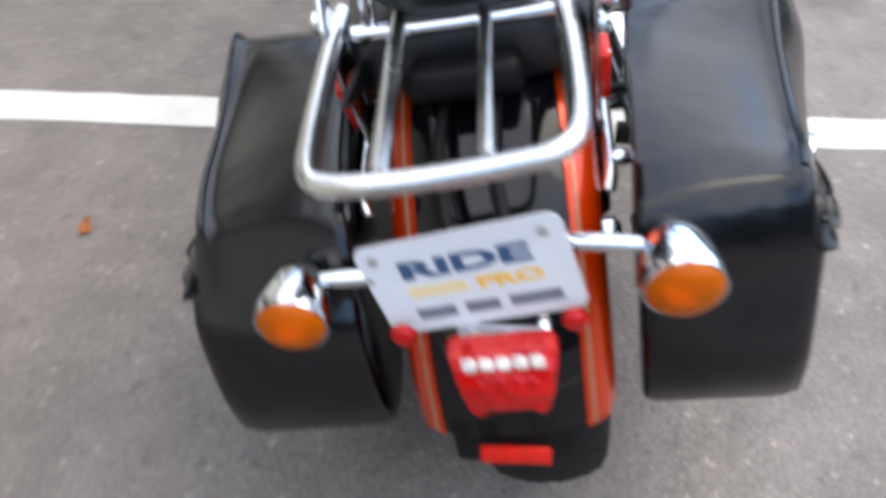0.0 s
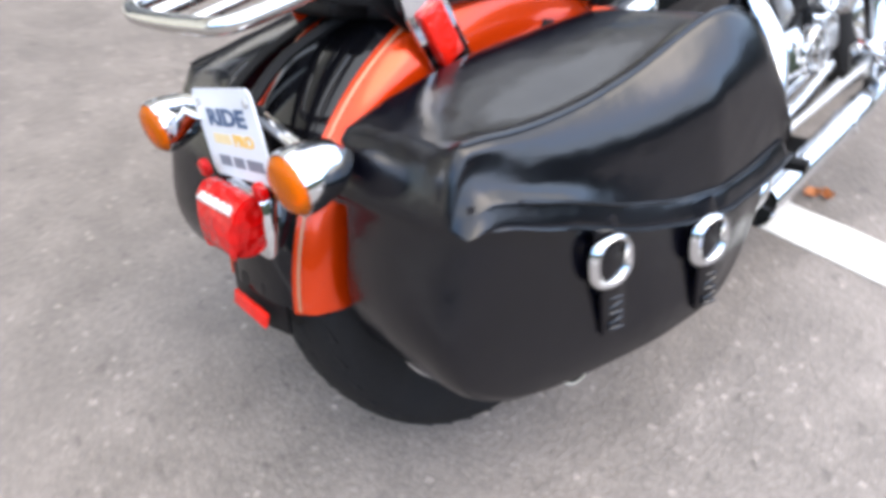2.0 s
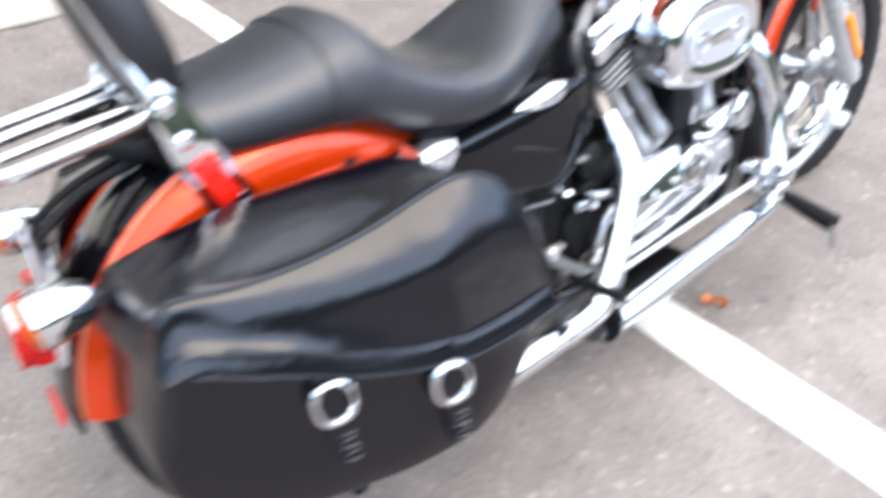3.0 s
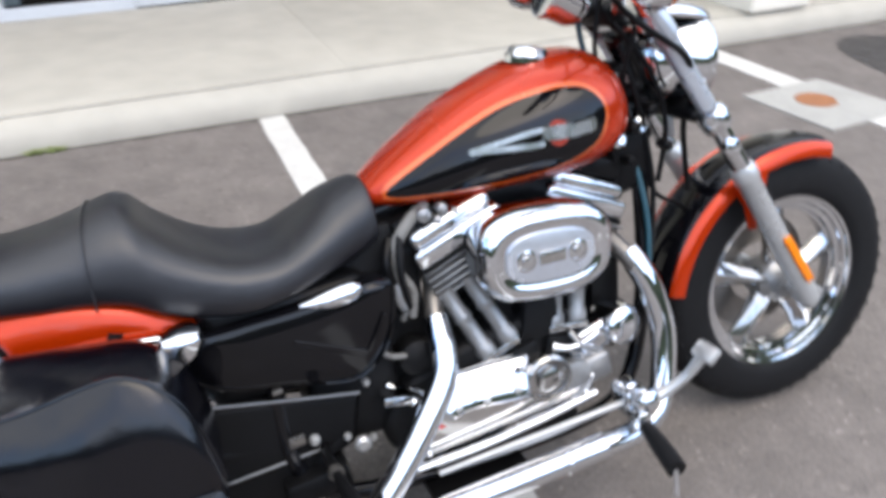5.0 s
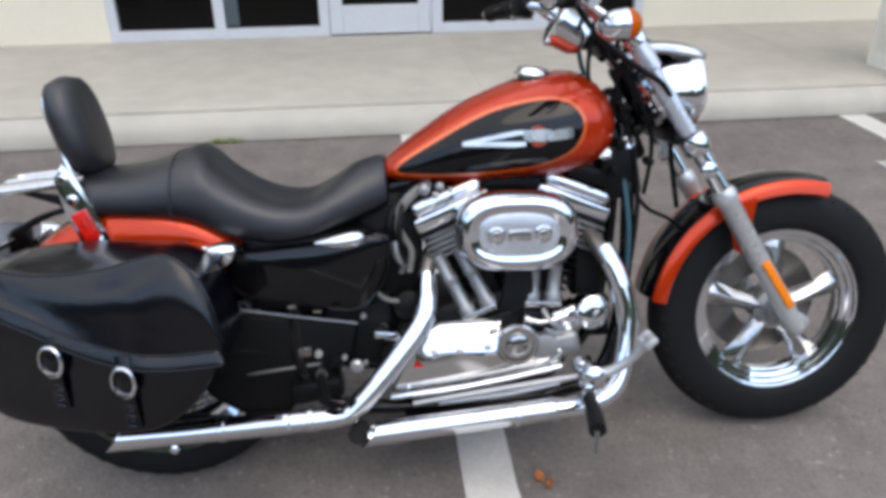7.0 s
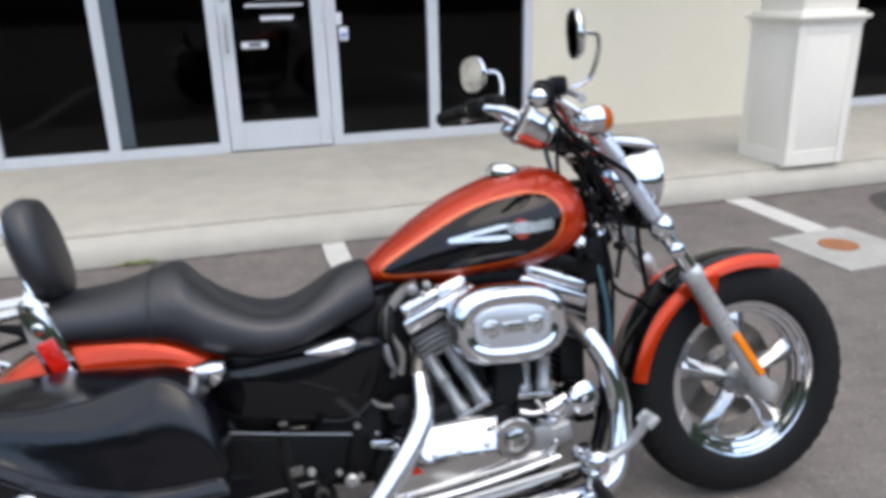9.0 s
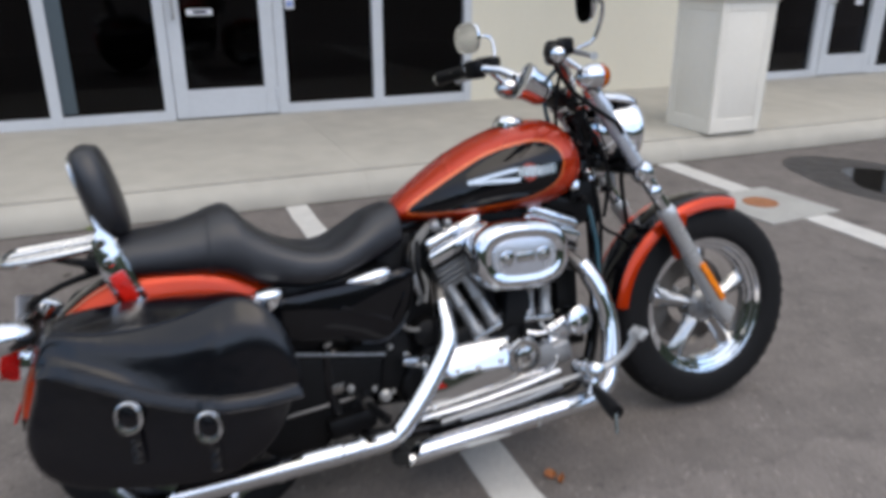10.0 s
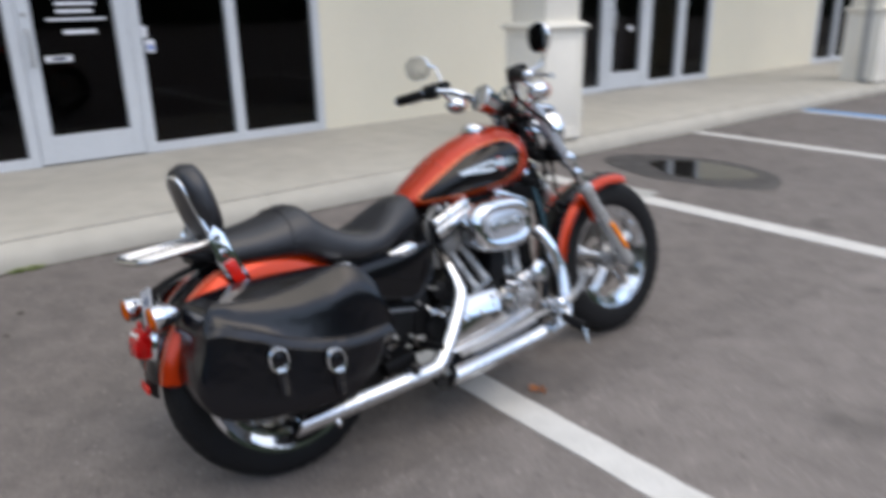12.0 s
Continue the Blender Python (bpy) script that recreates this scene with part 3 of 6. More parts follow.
dirt = random.Random(12)
ys = [-8 + 0.05 * k for k in range(510)]
own = flat([(KERB - 0.01, y) for y in ys] + [(KERB + 0.012 + 0.018 * dirt.random() ** 2, y) for y in reversed(ys)], 0.0004, 0.003)
tagged(part("gutter_dirt", own, DIRT), "dark dirt gathered along the foot of the kerb", "dirt", kind="stuff")

gum = None
for i, (x, y, r) in enumerate(((-1.86, -0.37, 0.026), (-1.62, -0.47, 0.02))):
    gum = join(gum, blob(x, y, r, r * 0.6, 30 + i, 0.0016, 20, 0.16)) if gum else blob(x, y, r, r * 0.6, 30 + i, 0.0016, 20, 0.16)
tagged(part("tar_spots", gum, DIRT), "small dark tar spots on the asphalt", "stain", kind="stuff")

# unseen ring of trees behind the eye, added to darken low reflections
own = bmesh.new()
rnd = random.Random(5)
prev = None
for k in range(121):
    a = radians(-118 + 236 * k / 120)
    r = 48 + rnd.uniform(-2, 2)
    h = 13.0 + 2.4 * math.sin(k * 0.31) + rnd.uniform(-1.6, 1.6)
    p = (r * math.cos(a), r * math.sin(a))
    col = [own.verts.new((p[0], p[1], 0)), own.verts.new((p[0] * 0.97, p[1] * 0.97, h * 0.55)), own.verts.new((p[0] * 1.02, p[1] * 1.02, h)), own.verts.new((p[0] * 1.1, p[1] * 1.1, 0))]
    if prev:
        for i in range(3):
            own.faces.new((prev[i], col[i], col[i + 1], prev[i + 1]))
    prev = col
setting("backdrop", own, FOLIAGE, "unseen row of dark trees added to darken reflections", "trees")

# ---- leaves, weeds ----
def leaf(length, width, seed):
    """A curled dry leaf with a midrib."""
    rnd = random.Random(seed)
    own = bmesh.new()
    rings = []
    for i in range(9):
        t = i / 8
        w = width * math.sin(math.pi * min(1, 0.04 + 0.96 * t)) ** 0.7 * (1 + 0.15 * rnd.uniform(-1, 1))
        lift = 0.006 + 0.012 * t * t + 0.004 * math.sin(6 * t + seed)
        rings.append([(length * (t - 0.5), -w, lift + 0.010 * abs(t - 0.4)), (length * (t - 0.5), -0.5 * w, lift - 0.001), (length * (t - 0.5), 0, lift - 0.004), (length * (t - 0.5), 0.5 * w, lift), (length * (t - 0.5), w, lift + 0.012)])
    skin(own, rings, closed=False, cap=False)
    own2 = own.copy()
    bmesh.ops.reverse_faces(own2, faces=own2.faces)
    own2.transform(pose(0, 0, -0.0012))
    return join(own, own2)


for i, (x, y, turn, ln) in enumerate(((0.198, 0.912, 35, 0.034), (0.225, 0.93, -20, 0.03), (-0.87, 0.354, 70, 0.03))):
    ob = part("leaf", leaf(ln, ln * 0.3, i), LEAF)
    ob.matrix_world = pose(x, y, 0, 0, 0, turn)
    tagged(ob, "small curled dry orange leaf on the asphalt", "leaf", "fallen leaves")


def weed(seed):
    rnd = random.Random(seed)
    own = bmesh.new()
    for _ in range(40):
        a, r, h = rnd.uniform(0, 6.28), rnd.uniform(0.01, 0.035), rnd.uniform(0.01, 0.03)
        bx, by = rnd.uniform(-0.012, 0.015), rnd.uniform(-0.035, 0.035)
        w = rnd.uniform(0.003, 0.006)
        d, s = Vector((math.cos(a), math.sin(a), 0)), Vector((-math.sin(a), math.cos(a), 0))
        b = Vector((bx, by, 0))
        v = [own.verts.new(q) for q in (b - s * w * 0.5, b + s * w * 0.5, b + d * r * 0.6 + s * w + Vector((0, 0, h)), b + d * r * 0.6 - s * w + Vector((0, 0, h)), b + d * r + Vector((0, 0, h * 0.7)))]
        own.faces.new(v[:4])
        own.faces.new((v[3], v[2], v[4]))
    return own


for i, y in enumerate((-0.18, -0.27)):
    ob = part("weed", weed(i), WEED)
    ob.matrix_world = pose(KERB + 0.012, y, 0)
    tagged(ob, "small green weed tuft at the foot of the kerb", "weed", "kerb weeds")


# ---- the motorcycle: x to its right, y ahead, z up, leaning on its side stand ----
bike = tagged(new("motorcycle"), "orange and black cruiser motorcycle with chrome engine and leather bags", "motorcycle")
bike.matrix_world = pose(-0.003, 0, 0, 0, -11.5, -1.4)
REAR, FRONT = 0.03, 1.55
HUB = 0.319


def wheel(y, radius, half, name, label, x=0.0, z=HUB, lip=0.0, square=0.72):
    w = new(name)
    w.parent = bike
    w["label"] = label
    w.location = (x, y, z)
    prof = []
    for k in range(15):
        a = radians(-118 + 236 * k / 14)
        c = math.copysign(abs(math.cos(a)) ** square, math.cos(a))
        prof.append((radius - 0.072 + 0.072 * c if c > 0 else radius - 0.072 + 0.060 * math.cos(a), half * math.copysign(abs(math.sin(a)) ** 0.85, a)))
    prof += [(0.208, half * 0.72), (0.200, 0), (0.208, -half * 0.72)]
    part("tyre", ring_lathe(prof, AXLE, 72), RUBBER, w, "black treaded tyre")
    grooves = bmesh.new()               # slanting tread blocks standing a little proud
    for k in range(44):
        a = 2 * math.pi * k / 44
        for side in (-1, 1):
            g = rbox((half * 0.60, 0.037, 0.006), pose(side * half * 0.47, 0, radius - (0.0095 if square < 0.6 else 0.0138), 0, side * (16 if square < 0.6 else 21), 0) @ pose(0, 0, 0, 0, 0, side * 24), 0, bm=None)
            g.transform(pose(0, 0, 0, math.degrees(a)))
            join(grooves, g)
    part("tread", grooves, RUBBER, w)
    rim = [(0.219, half * 0.78), (0.222, half * 0.70), (0.212, half * 0.66), (0.205, half * 0.55), (0.190, half * 0.42), (0.183, 0.012), (0.183, -0.012), (0.190, -half * 0.42), (0.205, -half * 0.55), (0.212, -half * 0.66), (0.222, -half * 0.70), (0.219, -half * 0.78), (0.212, -half * 0.78), (0.205, -half * 0.72), (0.203, -half * 0.62), (0.194, -half * 0.57), (0.191, -half * 0.46), (0.180, -half * 0.40), (0.177, -half * 0.24), (0.172, -0.012), (0.172, 0.012), (0.177, half * 0.24), (0.180, half * 0.40), (0.191, half * 0.46), (0.194, half * 0.57), (0.203, half * 0.62), (0.205, half * 0.72), (0.212, half * 0.78)]
    rim = [(r + lip if r > 0.2 else r, h) for r, h in rim]
    part("rim", ring_lathe(rim, AXLE, 72), CHROME, w, "polished chrome rim")
    for k in range(5):
        s = bmesh.new()
        sect = []
        for r, wd, th, x in ((0.036, 0.026, 0.026, 0.012), (0.075, 0.023, 0.022, 0.014), (0.12, 0.025, 0.018, 0.012), (0.16, 0.030, 0.015, 0.008), (0.186, 0.040, 0.013, 0.004)):
            sect.append([(x + th, -wd * 0.10, r), (x + th, wd * 0.10, r), (x, wd, r), (x - th, wd * 0.8, r), (x - th, -wd * 0.8, r), (x, -wd, r)])
        skin(s, sect)
        bmesh.ops.bevel(s, geom=s.edges[:], offset=0.0012, segments=1, affect="EDGES")
        s.transform(pose(0, 0, 0, 72 * k + 2))
        part("spoke", s, POLISHED, w)
    part("hub", lathe([(0.018, -0.066), (0.032, -0.064), (0.034, -0.04), (0.05, -0.034), (0.053, 0.028), (0.042, 0.034), (0.034, 0.05), (0.032, 0.064), (0.018, 0.066)], AXLE, 32), CAST_ALU, w)
    return w


front_wheel = wheel(FRONT, 0.317, 0.056, "front_wheel", "front wheel with five cast silver spokes")
part("brake_disc", ring_lathe([(0.075, -0.052), (0.146, -0.052), (0.146, -0.047), (0.075, -0.047)], AXLE, 48), DARK_STEEL, front_wheel, "steel brake disc")
rear_wheel = wheel(REAR + 0.008, 0.329, 0.079, "rear_wheel", "rear wheel mostly hidden by the bags", 0.032, HUB - 0.004, 0.018, 0.56)
part("rim_edge", ring_lathe([(0.205, 0.060), (0.224, 0.074), (0.232, 0.084), (0.242, 0.086), (0.247, 0.080), (0.240, 0.062), (0.21, 0.045)], AXLE, 72), CHROME, rear_wheel, "polished outer edge of the rim")


def shell(cy, a0, a1, sect, thick=0.004, n=30):
    """A mudguard skin: section of (x, radius) swept about the axle from angle a0 to a1 (degrees from ahead, upwards)."""
    own = bmesh.new()
    rings = []
    for i in range(n + 1):
        a = radians(a0 + (a1 - a0) * i / n)
        c, s = math.cos(a), math.sin(a)
        outer = [(x, cy + r * c, HUB + r * s) for x, r in sect]
        inner = [(x * 0.97, cy + (r - thick) * c, HUB + (r - thick) * s) for x, r in reversed(sect)]
        rings.append(outer + inner)
    return skin(own, rings)


def half(sect):
    return sect + [(-x, r) for x, r in reversed(sect) if x > 1e-6]


# mudguards: black crown, orange flanks laid on it
ff = [(-0.076, 0.308), (-0.074, 0.322), (-0.065, 0.337), (-0.038, 0.348), (0, 0.352), (0.038, 0.348), (0.065, 0.337), (0.074, 0.322), (0.076, 0.308)]
front_fender = part("front_fender", shell(FRONT, 75, 171, ff), BLACK_PAINT, bike, "black front fender with orange flanks")
for s in (1, -1):
    flank = [(s * x, r + 0.002) for x, r in ((0.0645, 0.3365), (0.0675, 0.3347), (0.0715, 0.330), (0.0755, 0.322), (0.0778, 0.3055))]
    part("flank", shell(FRONT, 74.6, 171.4, flank, 0.003), ORANGE, front_fender, "candy orange paint panel")
    st = prism([(1.355, 0.597), (1.40, 0.612), (1.455, 0.622), (1.442, 0.54), (1.428, 0.485), (1.408, 0.492), (1.395, 0.545)], 0.0755, 0.081, 0.002)
    st = st if s == 1 else mirrored(st)
    part("stay", st, ORANGE, front_fender, "orange fender stay")

rf = [(-0.106, 0.262), (-0.104, 0.300), (-0.094, 0.327), (-0.075, 0.342), (-0.04, 0.351), (0, 0.353), (0.04, 0.351), (0.075, 0.342), (0.094, 0.327), (0.104, 0.300), (0.106, 0.262)]
rear_fender = part("rear_fender", shell(REAR, 42, 171, rf), BLACK_PAINT, bike, "black rear fender with orange flanks")
rear_fender.location = (0.010, 0, 0)
for s in (1, -1):
    flank = [(s * x, r + 0.002) for x, r in ((0.0735, 0.3428), (0.0765, 0.3412), (0.086, 0.3345), (0.0955, 0.327), (0.1055, 0.300), (0.1075, 0.262))]
    part("flank", shell(REAR, 44, 171.5, flank, 0.003), ORANGE, rear_fender, "candy orange paint panel")
    line = [(s * x, r + 0.0032) for x, r in ((0.0795, 0.3393), (0.0822, 0.3374))]
    part("pinstripe", shell(REAR, 44.5, 171, line, 0.002), SILVER_LINE, rear_fender, "thin silver pinstripe")

# ---- tank ----
TANK = [(0.556, 0.712, 0.700, 0.040), (0.60, 0.752, 0.688, 0.076), (0.66, 0.795, 0.680, 0.104), (0.74, 0.846, 0.678, 0.128), (0.82, 0.884, 0.680, 0.144), (0.90, 0.911, 0.684, 0.152), (0.97, 0.924, 0.688, 0.153), (1.02, 0.922, 0.696, 0.147), (1.06, 0.905, 0.711, 0.131), (1.09, 0.872, 0.736, 0.102), (1.106, 0.842, 0.762, 0.066), (1.112, 0.818, 0.785, 0.028)]


def tank_at(y):
    ys = [q[0] for q in TANK]
    return [float(np.interp(y, ys, [q[k] for q in TANK])) for k in (1, 2, 3)]


def tank_x(y, z):
    """How far the tank's flank stands out at (y, z)."""
    top, low, w = tank_at(y)
    c = low + (top - low) * 0.42
    f = (z - c) / (top - c) if z > c else (c - z) / (c - low)
    return w * max(0.0, 1 - abs(f) ** 2.3) ** (1 / 2.2)


own = bmesh.new()
rings = []
tank_curve = smooth([(a, b, c, d) for a, b, c, d in TANK], 5)
TANK = [tuple(q) for q in tank_curve]
for y, top, low, w in TANK:
    c = low + (top - low) * 0.42
    ring = []
    for k in range(40):
        a = 2 * math.pi * k / 40
        s, q = math.sin(a), math.cos(a)
        zz = c + (top - c if s > 0 else c - low) * math.copysign(abs(s) ** (2 / 2.3), s)
        ring.append((w * math.copysign(abs(q) ** (2 / 2.2), q), y, zz))
    rings.append(ring)
tank = part("fuel_tank", skin(own, rings), DEEP_ORANGE, bike, "copper orange teardrop fuel tank with black side panels", angle=60)

PANEL = [(0.606, 0.722), (0.70, 0.786), (0.81, 0.842), (0.91, 0.866), (0.972, 0.864), (1.006, 0.838), (1.012, 0.802), (0.985, 0.758), (0.91, 0.727), (0.78, 0.714), (0.67, 0.712)]


def on_tank(outline, lift, s=1):
    """A thin panel of given outline laid on the tank's flank."""
    own = bmesh.new()
    cy = sum(p[0] for p in outline) / len(outline)
    cz = sum(p[1] for p in outline) / len(outline)
    rings = []
    for k in (1.0, 0.99, 0.92, 0.8, 0.65, 0.5, 0.35, 0.2, 0.06):
        ring = []
        for y, z in outline:
            yy, zz = cy + (y - cy) * k, cz + (z - cz) * k
            ring.append((s * (tank_x(yy, zz) + (lift if k < 1 else 0.0)), yy, zz))
        rings.append(ring)
    return skin(own, rings, cap=True)


def grow(outline, d):
    """An outline pushed outwards by d."""
    pts = [Vector(p) for p in outline]
    out = []
    n = len(pts)
    for i in range(n):
        t = (pts[(i + 1) % n] - pts[i - 1]).normalized()
        out.append((pts[i].x - t.y * d, pts[i].y + t.x * d))
    return out


panel_line = [tuple(p) for p in smooth([(y, z, 0) for y, z in PANEL], 6, True)]
panel_line = [(p[0], p[1]) for p in panel_line]
for s in (1, -1):
    part("pinstripe", on_tank(grow(panel_line, 0.007), 0.0012, s), PINSTRIPE, tank, "lighter orange pinstripe round the panel", angle=60)
    ob = part("side_panel", on_tank(panel_line, 0.0026, s), BLACK_PAINT, tank, "gloss black teardrop panel", angle=180)
    bend = []
    for v in ob.data.vertices:
        y, z, e = v.co.y, v.co.z, 0.012
        bend.append(Vector((s, -(tank_x(y + e, z) - tank_x(y - e, z)) / (2 * e), -(tank_x(y, z + e) - tank_x(y, z - e)) / (2 * e))).normalized())
    ob.data.normals_split_custom_set_from_vertices(bend)
    # emblem: a swept chrome wing with a red disc, plain shapes
    def emblem(outline, depth, sink=0.0):
        own = bmesh.new()
        a, b = [], []
        for y, z in outline:
            x = tank_x(y, z) + 0.002
            a.append(own.verts.new((s * (x - 0.002), y, z)))
            b.append(own.verts.new((s * (x + depth), y, z)))
        own.faces.new(b)
        for i in range(len(a)):
            k = (i + 1) % len(a)
            own.faces.new((a[i], a[k], b[k], b[i]))
        bmesh.ops.recalc_face_normals(own, faces=own.faces)
        return own
    part("emblem", emblem([(0.750, 0.775), (0.750, 0.784), (0.86, 0.806), (0.885, 0.807), (0.885, 0.799), (0.865, 0.797), (0.792, 0.784), (0.866, 0.783), (0.885, 0.783), (0.885, 0.774), (0.86, 0.772)], 0.004), WORN_CHROME, tank, "chrome wing emblem")
    part("emblem", emblem([(0.938, 0.782), (0.938, 0.804), (0.984, 0.811), (0.988, 0.806), (0.988, 0.792), (0.984, 0.787)], 0.004), WORN_CHROME, tank, "chrome wing emblem")
    part("emblem_disc", emblem(oval(0.912, 0.794, 0.021, 0.023, 24), 0.005), RED_PAINT, tank, "red emblem disc")
    part("emblem_band", emblem(oval(0.912, 0.796, 0.034, 0.013, 24, 3), 0.008), WORN_CHROME, tank, "chrome emblem band")
tp = pose(0.018, 0.925, 0.905, -8, 2, 0)
part("filler_cap", lathe([(0.044, 0.0), (0.044, 0.012), (0.038, 0.017), (0.036, 0.024), (0.030, 0.029), (0.012, 0.031), (0.001, 0.031)], tp, 32), CHROME, tank, "chrome filler cap")

# ---- seat ----
SEAT = [(-0.105, 0.715, 0.655, 0.085), (-0.085, 0.736, 0.645, 0.112), (0.02, 0.745, 0.637, 0.130), (0.095, 0.762, 0.632, 0.138), (0.135, 0.776, 0.626, 0.142), (0.165, 0.781, 0.616, 0.144), (0.187, 0.774, 0.604, 0.145), (0.215, 0.745, 0.590, 0.147), (0.27, 0.704, 0.575, 0.150), (0.335, 0.676, 0.568, 0.152), (0.40, 0.672, 0.577, 0.150), (0.455, 0.697, 0.592, 0.140), (0.505, 0.725, 0.605, 0.124), (0.545, 0.739, 0.617, 0.108), (0.570, 0.743, 0.628, 0.098), (0.581, 0.736, 0.634, 0.092), (0.585, 0.705, 0.642, 0.08)]
own = bmesh.new()
rings = []
for y, top, low, w in smooth(SEAT, 5):
    ring = []
    c = low + (top - low) * 0.35
    for k in range(36):
        a = 2 * math.pi * k / 36
        s, q = math.sin(a), math.cos(a)
        scoop = max(0.0, 1 - ((y - 0.33) / 0.17) ** 2)
        dip = -0.020 * scoop * max(0, s) ** 0.5 * (1 - abs(q))
        ring.append((w * math.copysign(abs(q) ** (2 / 2.6), q), y, c + (top - c if s > 0 else c - low) * math.copysign(abs(s) ** (2 / (2.4 + 1.3 * scoop if s > 0 else 4)), s) + dip))
    rings.append(ring)
seat = part("seat", skin(own, rings), VINYL, bike, "black vinyl two-up seat with a stepped pillion", angle=60)
for y in (0.118,):
    top, low, w = [float(np.interp(y, [q[0] for q in SEAT], [q[k] for q in SEAT])) for k in (1, 2, 3)]
    c = low + (top - low) * 0.35
    pts = []
    for k in range(21):
        a = math.pi * k / 20 * 1.0
        s, q = math.sin(a), math.cos(a)
        pts.append(((w + 0.0015) * math.copysign(abs(q) ** (2 / 2.6), q), y + 0.0, c + (top - c + 0.002) * abs(s) ** (2 / 2.4)))
    pts = [(pts[0][0], y, low + 0.01)] + pts + [(pts[-1][0], y, low + 0.01)]
    part("seam", tube(pts, 0.0019, 6, 1), VINYL, seat, "sewn seam with piping")

# ---- sissy bar, backrest, rack ----
def pad(a, b, w, th, n=22):
    """A cushion between two points, thick at its middle."""
    own = bmesh.new()
    a, b = Vector(a), Vector(b)
    ax = (b - a).normalized()
    nrm = ax.cross(Vector((1, 0, 0))).normalized()
    L = (b - a).length
    rings = []
    for i in range(n + 1):
        t = -1 + 2 * i / n
        f = max(0.0, 1 - abs(t) ** 2.5) ** (1 / 2.5)
        f = max(f, 0.05)
        mid = (a + b) / 2 + ax * t * L / 2
        ring = []
        for k in range(28):
            q = 2 * math.pi * k / 28
            c, s = math.cos(q), math.sin(q)
            ring.append(mid + Vector((1, 0, 0)) * w * (0.6 + 0.4 * f) * (f ** 0.5) * math.copysign(abs(c) ** 0.75, c) + nrm * th * f ** 0.6 * math.copysign(abs(s) ** 0.8, s))
        rings.append(ring)
    return skin(own, rings)


sissy = new("sissy_bar")
sissy.parent = bike
sissy["label"] = "chrome sissy bar with a black backrest pad"
part("backrest", pad((0, -0.070, 0.722), (0, -0.122, 0.942), 0.098, 0.043), VINYL, sissy, "black vinyl backrest pad", angle=70)
part("hoop", tube([(0.088, -0.088, 0.70), (0.074, -0.112, 0.78), (0.062, -0.136, 0.862), (0.045, -0.146, 0.898), (0, -0.150, 0.91), (-0.045, -0.146, 0.898), (-0.062, -0.136, 0.862), (-0.074, -0.112, 0.78), (-0.088, -0.088, 0.70)], 0.0075, 12, 6), CHROME, sissy)


def side_plate():
    own = prism([(-0.012, 0.580), (-0.070, 0.566), (-0.107, 0.660), (-0.120, 0.735), (-0.099, 0.768), (-0.076, 0.742), (-0.050, 0.675)], 0.1195, 0.1255, 0.0025)
    return own


pair("side_plate", side_plate, CHROME, sissy)
pair("plate_foot", lambda: prism([(0.004, 0.572), (-0.012, 0.592), (-0.066, 0.578), (-0.074, 0.556), (-0.03, 0.535)], 0.117, 0.1268, 0.002), BLACK_PAINT, sissy)
pair("reflector", lambda: rbox((0.012, 0.034, 0.070), pose(0.1305, -0.066, 0.632, 22, 0, 0), 0.004), RED_REFLECTOR, sissy, "red side reflector")
for y, z in ((-0.045, 0.60), (-0.088, 0.69), (-0.10, 0.735)):
    pair("bolt", lambda: lathe([(0.011, 0), (0.011, 0.006), (0.007, 0.010)], pose(0.1255, y, z) @ AXLE, 12), CHROME, sissy)
rack = new("luggage_rack")
rack.parent = bike
rack["label"] = "chrome luggage rack behind the backrest"
part("frame_tube", tube([(0.094, -0.070, 0.728), (0.097, -0.16, 0.716), (0.095, -0.258, 0.706), (0.080, -0.294, 0.703), (0.04, -0.304, 0.702), (-0.04, -0.312, 0.702), (-0.094, -0.308, 0.703), (-0.113, -0.284, 0.706), (-0.117, -0.16, 0.716), (-0.113, -0.070, 0.728)], 0.0098, 12, 6), WORN_CHROME, rack)
for x, r in ((-0.056, 0.0085), (0.025, 0.0062)):
    part("slat", tube([(x, -0.085, 0.722), (x, -0.2, 0.712), (x, -0.303, 0.702)], r, 10, 4), WORN_CHROME, rack)
part("cross_tube", tube([(0.1, -0.1, 0.718), (0, -0.1, 0.716), (-0.1, -0.1, 0.718)], 0.008, 10, 3), CHROME, rack)
pair("bracket", lambda: prism([(-0.060, 0.655), (-0.092, 0.692), (-0.150, 0.702), (-0.215, 0.711), (-0.195, 0.699), (-0.130, 0.676), (-0.085, 0.635)], 0.094, 0.100, 0.002), BLACK_SATIN, rack, "black rack arm")

# ---- saddlebags ----
BAG = [(-0.228, 0.583), (-0.250, 0.530), (-0.264, 0.47), (-0.279, 0.40), (-0.272, 0.352), (-0.246, 0.308), (-0.195, 0.278), (-0.12, 0.264), (0.0, 0.258), (0.10, 0.267), (0.172, 0.300), (0.222, 0.36), (0.246, 0.44), (0.228, 0.520), (0.185, 0.578), (0.12, 0.604), (0.02, 0.594), (-0.10, 0.588), (-0.18, 0.592)]
LID_EDGE = [(-0.30, 0.515), (-0.25, 0.512), (-0.20, 0.503), (-0.16, 0.492), (-0.11, 0.472), (-0.05, 0.442), (0.02, 0.417), (0.10, 0.403), (0.16, 0.400), (0.20, 0.402), (0.27, 0.407)]
